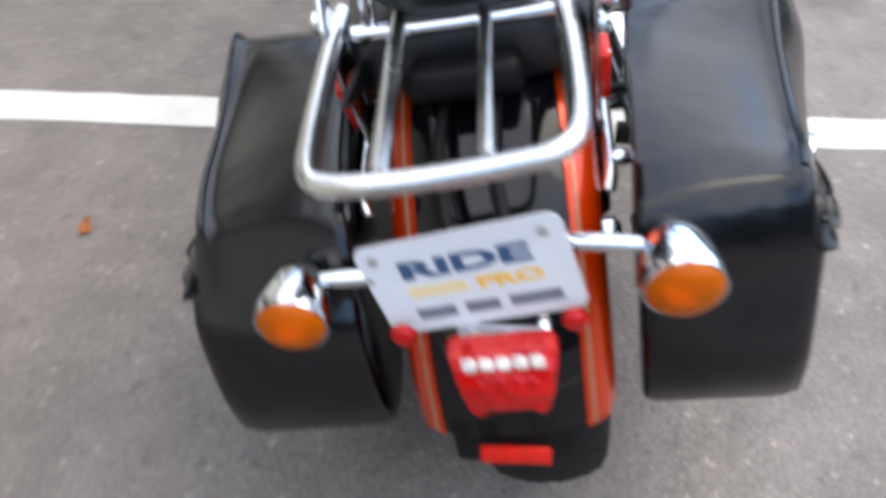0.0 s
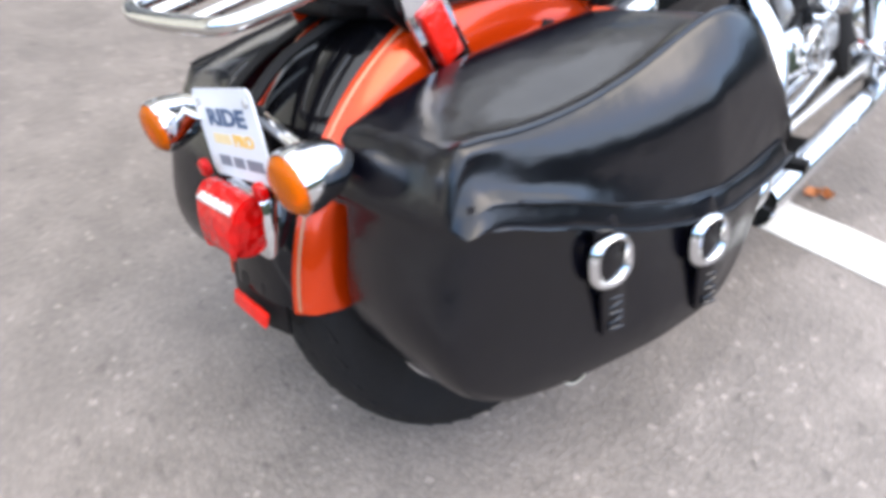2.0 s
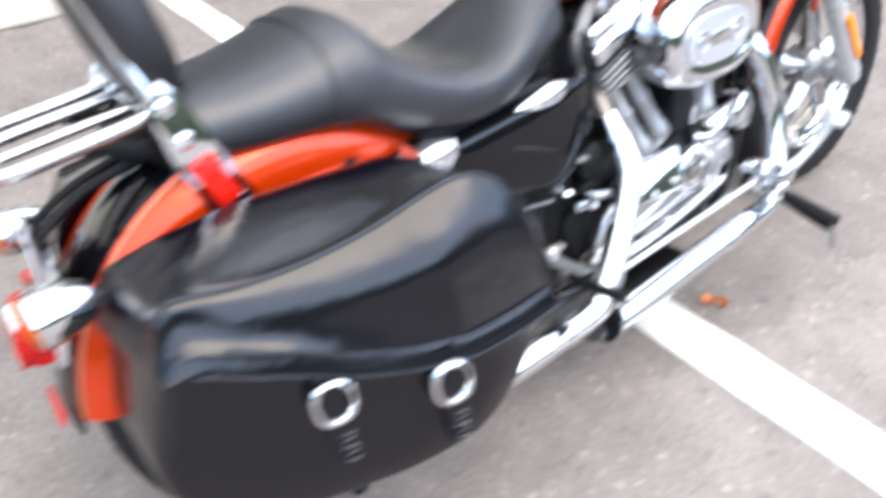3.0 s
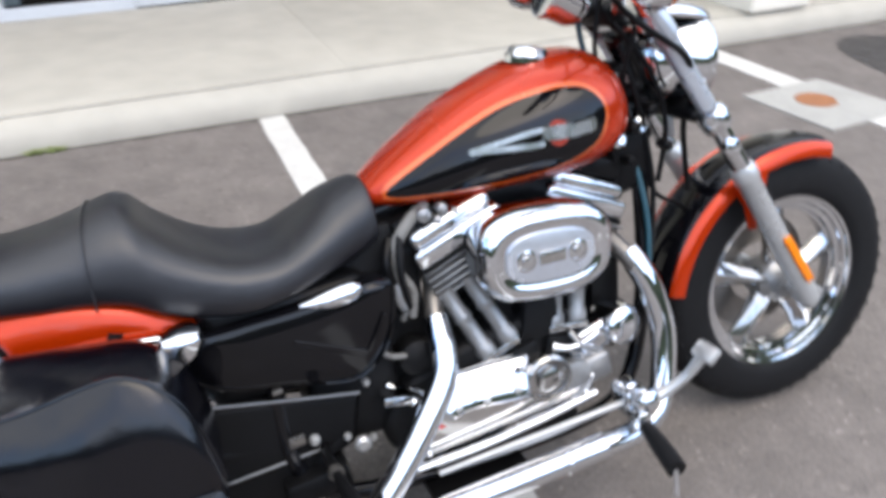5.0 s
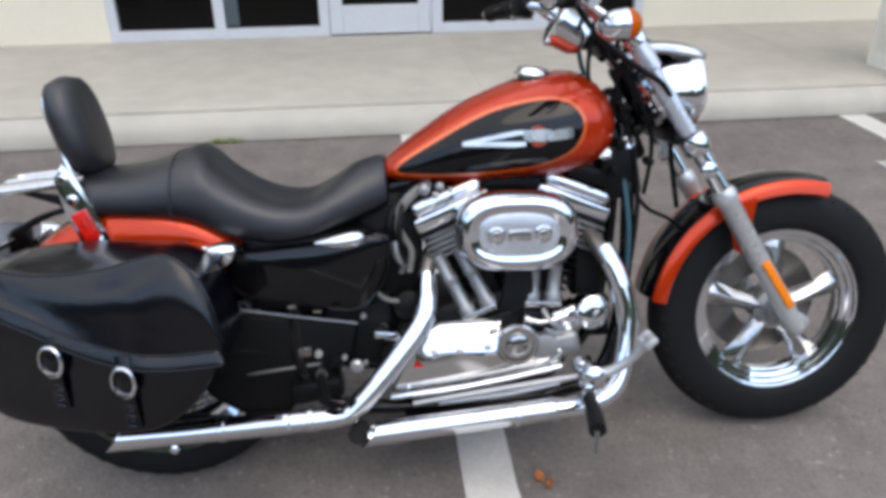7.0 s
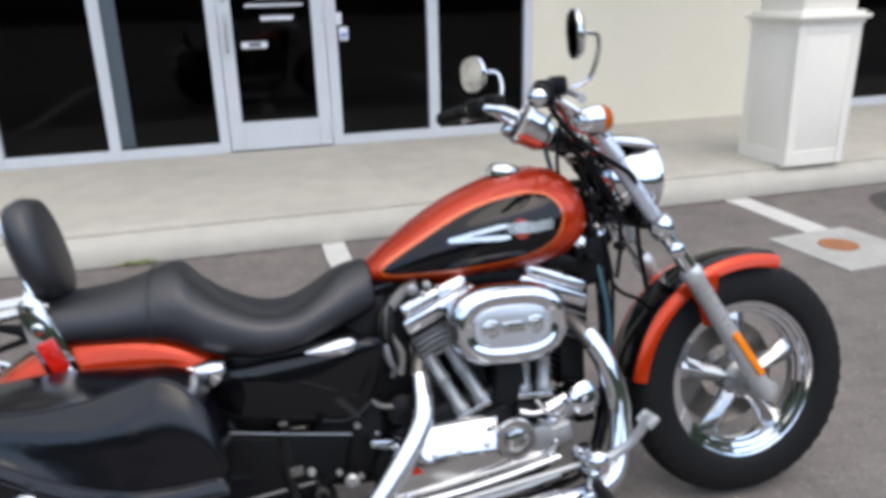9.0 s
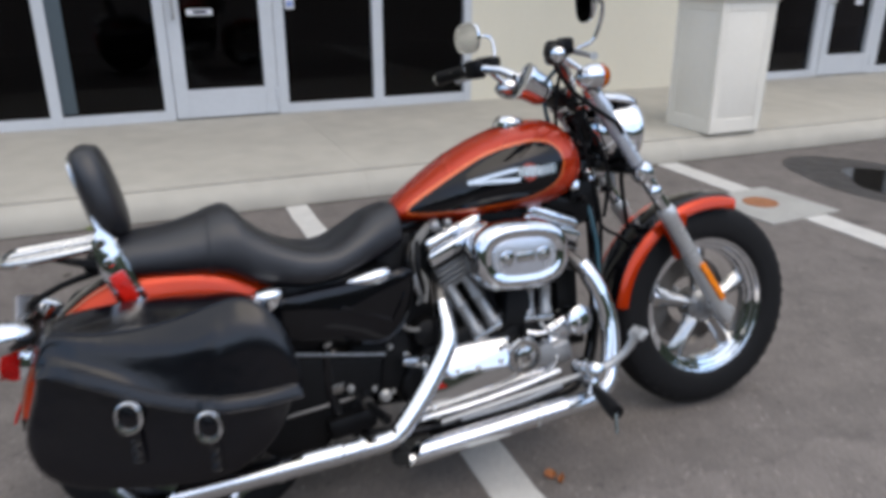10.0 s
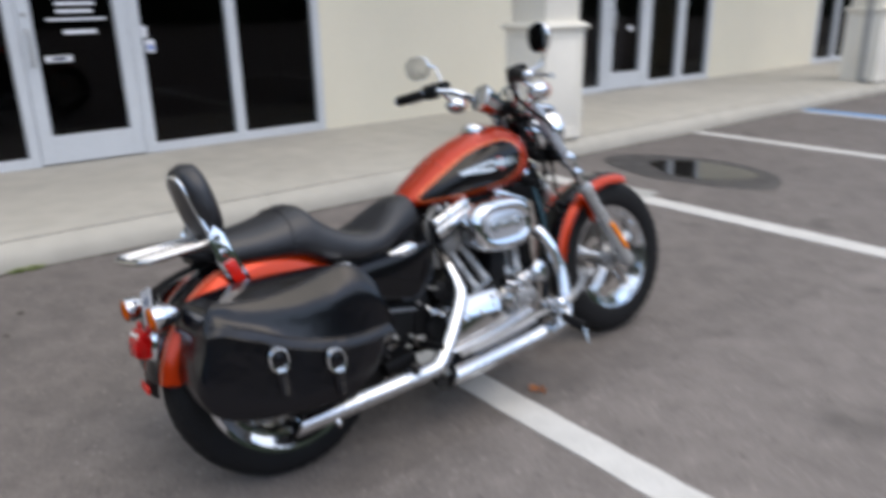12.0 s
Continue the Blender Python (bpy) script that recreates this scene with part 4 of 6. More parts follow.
# along the lid: y, x and z of its ridge, z of its inner edge
LID = [(-0.222, 0.289, 0.588, 0.586), (-0.18, 0.295, 0.586, 0.596), (-0.12, 0.304, 0.579, 0.604), (-0.05, 0.314, 0.579, 0.609), (0.03, 0.325, 0.590, 0.609), (0.10, 0.336, 0.609, 0.607), (0.15, 0.346, 0.617, 0.603), (0.192, 0.357, 0.598, 0.585), (0.225, 0.367, 0.552, 0.545), (0.245, 0.375, 0.490, 0.482), (0.253, 0.379, 0.447, 0.440)]


def lid_z(y):
    return float(np.interp(y, [p[0] for p in LID_EDGE], [p[1] for p in LID_EDGE]))


def inset(outline, k, cy=-0.01, cz=0.43):
    return [(cy + (y - cy) * k, cz + (z - cz) * k) for y, z in outline]


def bag_out(y):
    """How far the bag's outer side stands out: further towards the front."""
    return min(0.386, max(0.304, 0.365 + 0.215 * y))


def bag_in(y):
    """How far out the bag's inner side lies: further towards the front too."""
    return 0.139 + 0.10 * (y + 0.24)


def splay(bm):
    for v in bm.verts:
        inner = max(0.0, 1 - max(0.0, v.co.x - 0.148) / 0.20)
        v.co.x = 0.132 + inner * (bag_in(v.co.y) - 0.139) + (v.co.x - 0.132) * (bag_out(v.co.y) - 0.132) / 0.228
    return bm


def closer(bm):
    """The left bag stands straighter, its rear outer corner lower."""
    for v in bm.verts:
        f = float(np.interp(v.co.y, (-0.25, 0.18), (1.07, 0.89)))
        v.co.z -= 0.016 * max(0.0, min(1.0, (v.co.z - 0.50) / 0.08)) * max(0.0, min(1.0, (v.co.x - 0.17) / 0.12)) * max(0.0, min(1.0, (-0.08 - v.co.y) / 0.12))
        v.co.x = 0.122 + (v.co.x - 0.132) * f + 0.010 * max(0.0, min(1.0, (v.co.x - 0.20) / 0.08))
        v.co.x -= 0.007 * max(0.0, min(1.0, (-0.10 - v.co.y) / 0.1)) * max(0.0, min(1.0, (v.co.z - 0.46) / 0.05)) * max(0.0, min(1.0, (v.co.x - 0.20) / 0.08))
        v.co.y += 0.024 * max(0.0, min(1.0, (v.co.z - 0.48) / 0.06)) * max(0.0, min(1.0, (-0.12 - v.co.y) / 0.10))
        v.co.z -= 0.09 * max(0.0, 0.45 - v.co.z)
    return bm


bag_line = [(p[0], p[1]) for p in smooth([(y, z, 0) for y, z in BAG], 5, True)]


def bag_body():
    own = bmesh.new()
    rings = []
    for x, k in ((0.148, 0.93), (0.152, 0.965), (0.164, 0.985), (0.318, 0.993), (0.334, 0.988), (0.345, 0.975), (0.352, 0.957), (0.3555, 0.93), (0.355, 0.70), (0.356, 0.4), (0.356, 0.1)):
        ring = []
        for y, z in inset(bag_line, k):
            swell = 0.012 * max(0, (0.5 - z) / 0.25) * max(0, 1 - abs(y) / 0.3) if x > 0.3 else 0
            slant = 0.016 * max(0.0, min(1.0, (-0.18 - y) / 0.08)) * max(0.0, min(1.0, (z - 0.33) / 0.17)) * (x - 0.148) / 0.15
            ring.append((x + swell, y + slant, min(z, lid_z(y) + 0.02)))
        rings.append(ring)
    return skin(own, rings)


def lid_section(y, xr, zr, zi):
    """Across the lid: up its inner side, over the sloping top to the ridge, down the bulging flap to its edge."""
    low = min(lid_z(y), zr - 0.004)
    xi, xo = bag_in(y), bag_out(y) + 0.006
    drop = zr - low
    full = max(0.0, min(1.0, (y + 0.20) / 0.28))           # hollow at the rear, bulging towards the front
    first = smooth([(xi, y, max(low, zi - 0.06)), (xi, y, zi - 0.012), (xi + 0.011, y, zi), (xi + 0.011 + 0.5 * (xr - xi - 0.011), y, zi + 0.42 * (zr - zi)), (xr - 0.020, y, zr + 0.14 * (zi - zr) - 0.005), (xr - 0.006, y, zr - 0.001), (xr, y, zr)], 3)
    flap = smooth([(xr, y, zr), (xr + 0.008, y, zr - min(0.007, 0.1 * drop)), (xr + (0.32 + 0.26 * full) * (xo - xr) + 0.008 * full, y, zr - 0.28 * drop), (xr + (0.56 + 0.28 * full) * (xo - xr), y, low + max(0.42 * drop, min(0.040, 0.5 * drop))), (xo - 0.005, y, low + min(0.031, 0.34 * drop)), (xo - 0.003, y, low + min(0.026, 0.28 * drop)), (xo + 0.004, y, low + min(0.004, 0.1 * drop)), (xo + 0.001, y, low)], 3)
    return first + flap[1:]


def bag_lid():
    """The flap over the top, closed by a short drop at the rear."""
    own = bmesh.new()
    rows = [tuple(q) for q in smooth(LID, 5)]
    y, xr, zr, zi = rows[0]
    rows = [(y - 0.036, xr + 0.002, 0.517, 0.525), (y - 0.034, xr + 0.001, 0.524, 0.534), (y - 0.019, xr, zr - 0.022, zi - 0.022), (y - 0.010, xr, zr - 0.008, zi - 0.008), (y - 0.004, xr, zr - 0.002, zi - 0.002)] + rows
    rings = []
    for y, xr, zr, zi in rows:
        back = max(0.0, min(1.0, (-0.16 - y) / 0.06))      # the rear side runs slightly aslant
        rings.append([(p.x, p.y + 0.020 * back * (p.x - 0.137) / 0.15, p.z) for p in lid_section(y, xr, zr, zi)])
    return skin(own, rings)


def lid_line(k, y0=-1.0, y1=1.0, lift=0.0):
    """A line along the lid through the k-th point of its sections."""
    out = []
    for q in smooth(LID, 2):
        if y0 <= q[0] <= y1:
            p = lid_section(*q)[k]
            out.append((p.x + lift, p.y + 0.020 * max(0.0, min(1.0, (-0.16 - p.y) / 0.06)) * (p.x - 0.137) / 0.15, p.z))
    return out


def edge_band():
    """Sewn welt along the flap's lower edge, round the rear corner."""
    side = lid_line(-4, lift=0.002)
    x, y, z = side[0]
    return tube([(0.16, y - 0.034, z + 0.012), (x - 0.05, y - 0.020, z + 0.004), (x - 0.012, y - 0.012, z + 0.001)] + side, 0.0036, 8, 2, flat=0.6)


def ridge_piping():
    return tube(lid_line(18), 0.0036, 8, 2)


def crease():
    """Second sewn line above the flap's edge."""
    return tube(lid_line(-10, -0.20, 0.24, 0.0018), 0.0024, 8, 2)


def rim_piping():
    """Piping round the outer panel's edge."""
    line = [(y, z) for y, z in inset(bag_line, 0.964) if z < lid_z(y) + 0.03]
    k = max(range(len(line)), key=lambda i: abs(line[i][1] - line[i - 1][1]) + abs(line[i][0] - line[i - 1][0]))
    line = line[k:] + line[:k]
    return tube([(0.3485, y + 0.03 * max(0.0, min(1.0, (-0.18 - y) / 0.08)) * max(0.0, min(1.0, (z - 0.33) / 0.17)), z) for y, z in line], 0.0034, 8, 1)


def strap(y, z):
    own = bmesh.new()
    path = [(0.364, y, z + 0.05), (0.371, y + 0.001, z + 0.02), (0.372, y + 0.002, z - 0.02), (0.371, y + 0.004, z - 0.05), (0.366, y + 0.008, z - 0.10)]
    rings = []
    for x, yy, zz in smooth(path, 4):
        rings.append([(x - 0.003, yy - 0.015, zz), (x + 0.002, yy - 0.015, zz), (x + 0.004, yy - 0.009, zz), (x + 0.004, yy + 0.009, zz), (x + 0.002, yy + 0.015, zz), (x - 0.003, yy + 0.015, zz)])
    return skin(own, rings)


def lacing(y, z):
    own = bmesh.new()
    for k in range(5):
        rbox((0.006, 0.02, 0.006), pose(0.3735, y + 0.006, z - 0.050 - 0.0105 * k, 12 if k % 2 else -12), 0.002, 1, own)
    return own


def buckle(y, z):
    """Chrome buckle ring: an upright rounded oval, heavier at its foot."""
    out, inn = oval(y, z, 0.0265, 0.034, 36, 2.4), oval(y, z + 0.003, 0.0185, 0.0235, 36, 2.2)
    own = bmesh.new()
    rings = []
    for (a, b), (c, d) in zip(out, inn):
        rings.append([(0.373, a, b), (0.379, a * 0.85 + c * 0.15, b * 0.85 + d * 0.15), (0.3815, a * 0.55 + c * 0.45, b * 0.55 + d * 0.45), (0.3805, a * 0.2 + c * 0.8, b * 0.2 + d * 0.8), (0.376, c, d), (0.372, c, d)])
    return skin(own, rings, loop=True)


BUCKLES = ((-0.079, 0.42), (0.063, 0.383))
for side in (1, -1):
    flip = (lambda b: splay(b)) if side == 1 else (lambda b: mirrored(closer(splay(b))))
    bag = part("saddlebag", flip(bag_body()), LEATHER, bike, "black leather saddlebag with two chrome buckles", angle=50)
    own_side = (lambda b: b) if side == 1 else (lambda b: mirrored(closer(b)))
    lid = part("lid", own_side(bag_lid()), LEATHER, bag, "creased black leather flap", angle=50)
    part("welt", own_side(edge_band()), LEATHER, lid, "sewn edge of the flap")
    part("welt", own_side(ridge_piping()), LEATHER, lid, "piped ridge of the flap")
    part("crease", own_side(crease()), LEATHER, lid)
    part("piping", flip(rim_piping()), LEATHER, bag)
    for y, z in BUCKLES:
        part("strap", flip(strap(y, z)), LEATHER, bag, "black leather strap")
        part("lacing", flip(lacing(y, z)), LEATHER, bag)
        part("buckle", flip(buckle(y, z)), CHROME, bag, "oval chrome buckle")
        part("concho", flip(prism(oval(y, z - 0.002, 0.017, 0.024, 24), 0.371, 0.377, 0.003)), LEATHER, bag)

# ---- tail: light, plate, signals ----
tail = new("tail_light")
tail.parent = bike
tail["label"] = "red tail light under a clear strip"
own = bmesh.new()
rings = []
for y, w0, w1, z0, z1 in ((-0.300, 0.047, 0.032, 0.450, 0.520), (-0.315, 0.050, 0.034, 0.446, 0.525), (-0.331, 0.047, 0.031, 0.448, 0.516), (-0.342, 0.040, 0.026, 0.456, 0.490), (-0.345, 0.034, 0.021, 0.462, 0.480)):
    rings.append([(0.013 + x, y, z - 0.006) for x, z in ((-w0, z1), (w0, z1), (w0 * 0.98, z1 - 0.03), (w1, z0), (-w1, z0), (-w0 * 0.98, z1 - 0.03))])
skin(own, rings)
bmesh.ops.bevel(own, geom=own.edges[:], offset=0.003, segments=2, affect="EDGES")
part("lens", own, RED_LENS, tail, "ribbed red lens")
for k in range(5):
    part("clear_cell", rbox((0.0135, 0.012, 0.019), pose(0.013 - 0.030 + 0.015 * k, -0.3285, 0.502, 28), 0.003, 2), CLEAR_LENS, tail, "clear plate-light cell")
part("base", rbox((0.090, 0.036, 0.082), pose(0.013, -0.288, 0.468, -6), 0.01), CHROME, tail)
plate = new("business_plate")
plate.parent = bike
plate["label"] = "white business plate with navy and yellow lettering"
P = Matrix.Translation((-0.009, -0.279, 0.564)) @ pose(0, 0, 0, 90 - 4, 0, -6) @ pose(0, 0, 0, 0, 0, 11.5)
pw, ph = 0.095, 0.0535
outline = []
for cx, cy, a in ((pw - 0.012, ph - 0.012, 0), (-pw + 0.012, ph - 0.012, 90), (-pw + 0.012, -ph + 0.012, 180), (pw - 0.012, -ph + 0.012, 270)):
    outline += [(cx + 0.012 * math.cos(radians(a + q)), cy + 0.012 * math.sin(radians(a + q))) for q in (0, 30, 60, 90)]
own = flat(outline, -0.0008, 0.0008)
own.transform(P)
part("sheet", own, PLATE_WHITE, plate)


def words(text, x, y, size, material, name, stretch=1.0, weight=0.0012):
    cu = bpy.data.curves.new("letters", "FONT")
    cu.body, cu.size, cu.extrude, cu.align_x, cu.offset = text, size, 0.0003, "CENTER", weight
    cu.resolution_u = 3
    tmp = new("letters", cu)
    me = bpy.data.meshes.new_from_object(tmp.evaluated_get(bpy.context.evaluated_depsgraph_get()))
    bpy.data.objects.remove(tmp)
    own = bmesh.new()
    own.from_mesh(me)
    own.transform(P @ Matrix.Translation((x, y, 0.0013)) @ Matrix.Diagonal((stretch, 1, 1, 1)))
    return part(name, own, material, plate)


# words from a business name; grey bars below replace its phone number
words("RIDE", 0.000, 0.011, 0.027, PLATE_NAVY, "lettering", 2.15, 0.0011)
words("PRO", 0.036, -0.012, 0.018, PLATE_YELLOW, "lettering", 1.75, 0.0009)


def plate_bar(x0, x1, y0, y1, material):
    own = rbox((x1 - x0, y1 - y0, 0.0006), P @ pose((x0 + x1) / 2, (y0 + y1) / 2, 0.0012), 0)
    part("print", own, material, plate)


plate_bar(-0.060, -0.004, -0.012, 0.000, PLATE_PALE)
for x0, x1 in ((-0.062, -0.024), (-0.014, 0.018), (0.028, 0.076)):
    plate_bar(x0, x1, -0.0395, -0.0265, PLATE_GREY)
for x, y in ((-0.078, 0.038), (0.078, 0.038)):
    part("bolt", lathe([(0.005, 0), (0.005, 0.003), (0.002, 0.004)], P @ pose(x, y, 0.001), 10), ALU, plate)
part("bracket", rbox((0.11, 0.006, 0.09), pose(0.0, -0.268, 0.56, -4), 0.002), BLACK_SATIN, plate)
for x, z, y in ((-0.079, 0.511, -0.290), (0.079, 0.528, -0.302)):
    part("round_reflector", lathe([(0.0115, 0), (0.0115, 0.006), (0.009, 0.009), (0.002, 0.010)], pose(x, y, z, 90, 0, 0), 20), RED_LENS, plate, "small round red reflector")


def rear_signal(s):
    sig = new("rear_signal")
    sig.parent = bike
    sig["label"] = "chrome bullet turn signal with an amber lens"
    c = Vector((0.168, -0.312, 0.566)) if s == 1 else Vector((-0.176, -0.298, 0.545))
    front = c + Vector((0, 0.075, 0.004))
    m = along(c, front)
    part("body", lathe([(0.0315, 0.002), (0.0325, -0.004), (0.034, -0.004), (0.0355, 0.004), (0.0345, 0.018), (0.030, 0.040), (0.021, 0.058), (0.009, 0.069), (0.001, 0.071)], m, 28, cap=False), CHROME, sig)
    part("lens", lathe([(0.0005, -0.015), (0.014, -0.0145), (0.025, -0.012), (0.0305, -0.007), (0.032, -0.002), (0.032, 0.002)], m, 28, cap=False), AMBER, sig, "amber lens")
    part("reflector_bowl", lathe([(0.0312, 0.001), (0.028, 0.010), (0.020, 0.019), (0.010, 0.024), (0.0005, 0.025)], m, 24, cap=False), POLISHED, sig)
    part("bulb", lathe([(0.0005, 0.002), (0.006, 0.004), (0.008, 0.010), (0.006, 0.017), (0.005, 0.024)], m, 14, cap=False), CLEAR_LENS, sig)
    a = c + Vector((-0.028 * s, 0.034, 0.018))
    b = Vector((0.05 * s - 0.005, -0.262, 0.588 if s == 1 else 0.558))
    part("stalk", lathe([(0.007, 0), (0.0082, 0.02), (0.0082, (b - a).length)], along(a, b), 14), CHROME, sig)


rear_signal(1)
rear_signal(-1)
part("rear_reflector", rbox((0.072, 0.006, 0.021), pose(0.008, -0.330, 0.356, -16, 8, 0), 0.003), RED_REFLECTOR, bike, "red rectangular rear reflector")
part("mud_flap", shell(REAR, 168, 178, [(-0.055, 0.346), (-0.02, 0.352), (0.03, 0.352), (0.065, 0.346)], 0.005, 6), PLASTIC, bike, "black plastic fender tip")
# wiring and strut under the rack
pair("fender_strut", lambda: prism([(0.26, 0.572), (0.25, 0.535), (0.0, 0.530), (-0.06, 0.515), (-0.10, 0.530), (-0.075, 0.556), (0.0, 0.566)], 0.107, 0.119, 0.004), BLACK_PAINT, bike, "black fender strut")
pair("bag_rail", lambda: tube([(0.124, -0.150, 0.540), (0.129, -0.125, 0.552), (0.132, -0.03, 0.563), (0.136, 0.08, 0.573), (0.138, 0.20, 0.570), (0.136, 0.25, 0.550)], 0.0075, 10, 5), CHROME, bike, "chrome bag support rail")
for y, z in ((-0.115, 0.553), (0.06, 0.571)):
    pair("rail_stud", lambda: lathe([(0.008, 0), (0.009, 0.012), (0.007, 0.020), (0.001, 0.022)], pose(0.131, y, z) @ AXLE, 12), CHROME, bike)
part("tool_pouch", rbox((0.11, 0.10, 0.035), pose(0.0, -0.10, 0.668, -14), 0.012, 3), PLASTIC, bike, "black box under the rack")
part("wiring", tube([(0.03, -0.10, 0.66), (0.02, -0.20, 0.635), (0.03, -0.27, 0.60)], 0.007, 8, 4), PLASTIC, bike)
part("wiring", tube([(-0.02, -0.10, 0.66), (-0.03, -0.20, 0.63), (-0.02, -0.27, 0.60)], 0.006, 8, 4), PLASTIC, bike)


def chrome_cap():
    own = bmesh.new()
    rings = []
    for x, k in ((0.130, 0.6), (0.165, 0.95), (0.188, 1.0), (0.20, 0.85), (0.206, 0.5), (0.207, 0.1)):
        rings.append([(x, 0.225 + y * k, 0.576 + z * k) for y, z in ((-0.035, -0.004), (-0.028, 0.014), (0.0, 0.02), (0.032, 0.016), (0.036, 0.004), (0.022, -0.022), (0.004, -0.036), (-0.016, -0.03))])
    return skin(own, rings)


pair("mount_cover", chrome_cap, CHROME, bike, "chrome bag mount cover")

# ---- frame ----
part("backbone", tube([(0, 1.12, 0.83), (0, 0.9, 0.74), (0, 0.6, 0.67), (0, 0.4, 0.62)], 0.03, 12, 5), BLACK_PAINT, bike, "black frame tube")
pair("down_tube", lambda: tube([(0.03, 1.135, 0.80), (0.055, 1.145, 0.66), (0.082, 1.135, 0.42), (0.095, 1.085, 0.22), (0.115, 0.95, 0.165), (0.125, 0.6, 0.16), (0.125, 0.42, 0.19), (0.115, 0.36, 0.30), (0.105, 0.36, 0.56)], 0.0165, 12, 6), BLACK_PAINT, bike, "black frame tube")
part("neck", lathe([(0.034, 0), (0.036, 0.02), (0.031, 0.03), (0.031, 0.13), (0.036, 0.14), (0.034, 0.16)], along((0, 1.205, 0.79), (0, 1.135, 0.94)), 24), BLACK_PAINT, bike)
pair("swing_arm", lambda: tube([(0.105, 0.42, 0.30), (0.112, 0.25, 0.315), (0.112, 0.02, 0.318)], [0.02, 0.02, 0.024], 12, 4, flat=0.7), BLACK_SATIN, bike, "black swing arm")
pair("shock", lambda: lathe([(0.012, 0), (0.016, 0.02), (0.030, 0.03), (0.030, 0.04)] + [(0.024 + 0.006 * ((k % 2) == 0), 0.05 + 0.011 * k) for k in range(16)] + [(0.03, 0.235), (0.03, 0.26), (0.014, 0.27), (0.012, 0.29)], along((0.116, 0.05, 0.31), (0.112, 0.12, 0.55)), 18), BLACK_SATIN, bike, "black shock absorber with coil spring")
part("belt_guard", tube([(0.13, 0.50, 0.378), (0.13, 0.36, 0.402), (0.13, 0.22, 0.428)], 0.0032, 8, 3, flat=0.8), GREY_INSERT, bike, "thin metal guard edge")
# plate added low over the rim, standing in for dark hardware
part("lower_plate", prism([(0.50, 0.370), (0.22, 0.420), (0.10, 0.40), (0.11, 0.30), (0.15, 0.215), (0.22, 0.165), (0.33, 0.160), (0.39, 0.24), (0.48, 0.28)], 0.112, 0.124, 0.012, 3), PLASTIC, bike, "black plate added over the dark space below the belt guard")

# oil tank cover on the right, battery cover on the left
side_line = [(p[0], p[1]) for p in smooth([(0.225, 0.556, 0), (0.30, 0.566, 0), (0.43, 0.576, 0), (0.555, 0.592, 0), (0.585, 0.575, 0), (0.572, 0.50, 0), (0.535, 0.432, 0), (0.49, 0.412, 0), (0.38, 0.435, 0), (0.27, 0.455, 0), (0.225, 0.50, 0)], 4, True)]


def oil_cover():
    own = bmesh.new()
    cy, cz = 0.41, 0.51
    rings = []
    for x, k in ((0.095, 0.97), (0.135, 1.0), (0.147, 0.985), (0.153, 0.93), (0.156, 0.8), (0.158, 0.5), (0.159, 0.1)):
        rings.append([(x, cy + (y - cy) * k, cz + (z - cz) * k) for y, z in side_line])
    return skin(own, rings)


covers = pair("side_cover", oil_cover, BLACK_PAINT, bike, "gloss black side cover")
for cov, s in zip(covers, (1, -1)):
    t = prism([(0.515, 0.46), (0.395, 0.515), (0.40, 0.523), (0.525, 0.47), (0.555, 0.535), (0.562, 0.532)], 0.1545, 0.1605, 0.001, 1)
    part("relief", t if s == 1 else mirrored(t), BLACK_PAINT, cov)
    def cap_strip():
        own = bmesh.new()
        rings = []
        for y, z, h, d in ((0.418, 0.578, 0.002, 0.008), (0.440, 0.580, 0.011, 0.015), (0.466, 0.582, 0.018, 0.018), (0.492, 0.585, 0.021, 0.018), (0.512, 0.587, 0.019, 0.016), (0.524, 0.588, 0.012, 0.011), (0.528, 0.588, 0.003, 0.005)):
            rings.append([(0.144 + d * math.cos(a), y, z - h * 0.35 + h * math.sin(a)) for a in (2 * math.pi * k / 14 for k in range(14))])
        return skin(own, rings)
    c = tube([(0.150, 0.548, 0.590), (0.150, 0.578, 0.578), (0.150, 0.5765, 0.53), (0.151, 0.562, 0.482), (0.151, 0.530, 0.437), (0.150, 0.49, 0.419), (0.150, 0.44, 0.426)], 0.0045, 8, 4)
    part("rim", c if s == 1 else mirrored(c), BLACK_PAINT, cov, "raised rounded edge")
    c = cap_strip()
    part("trim", c if s == 1 else mirrored(c), CHROME, cov, "chrome trim blade")

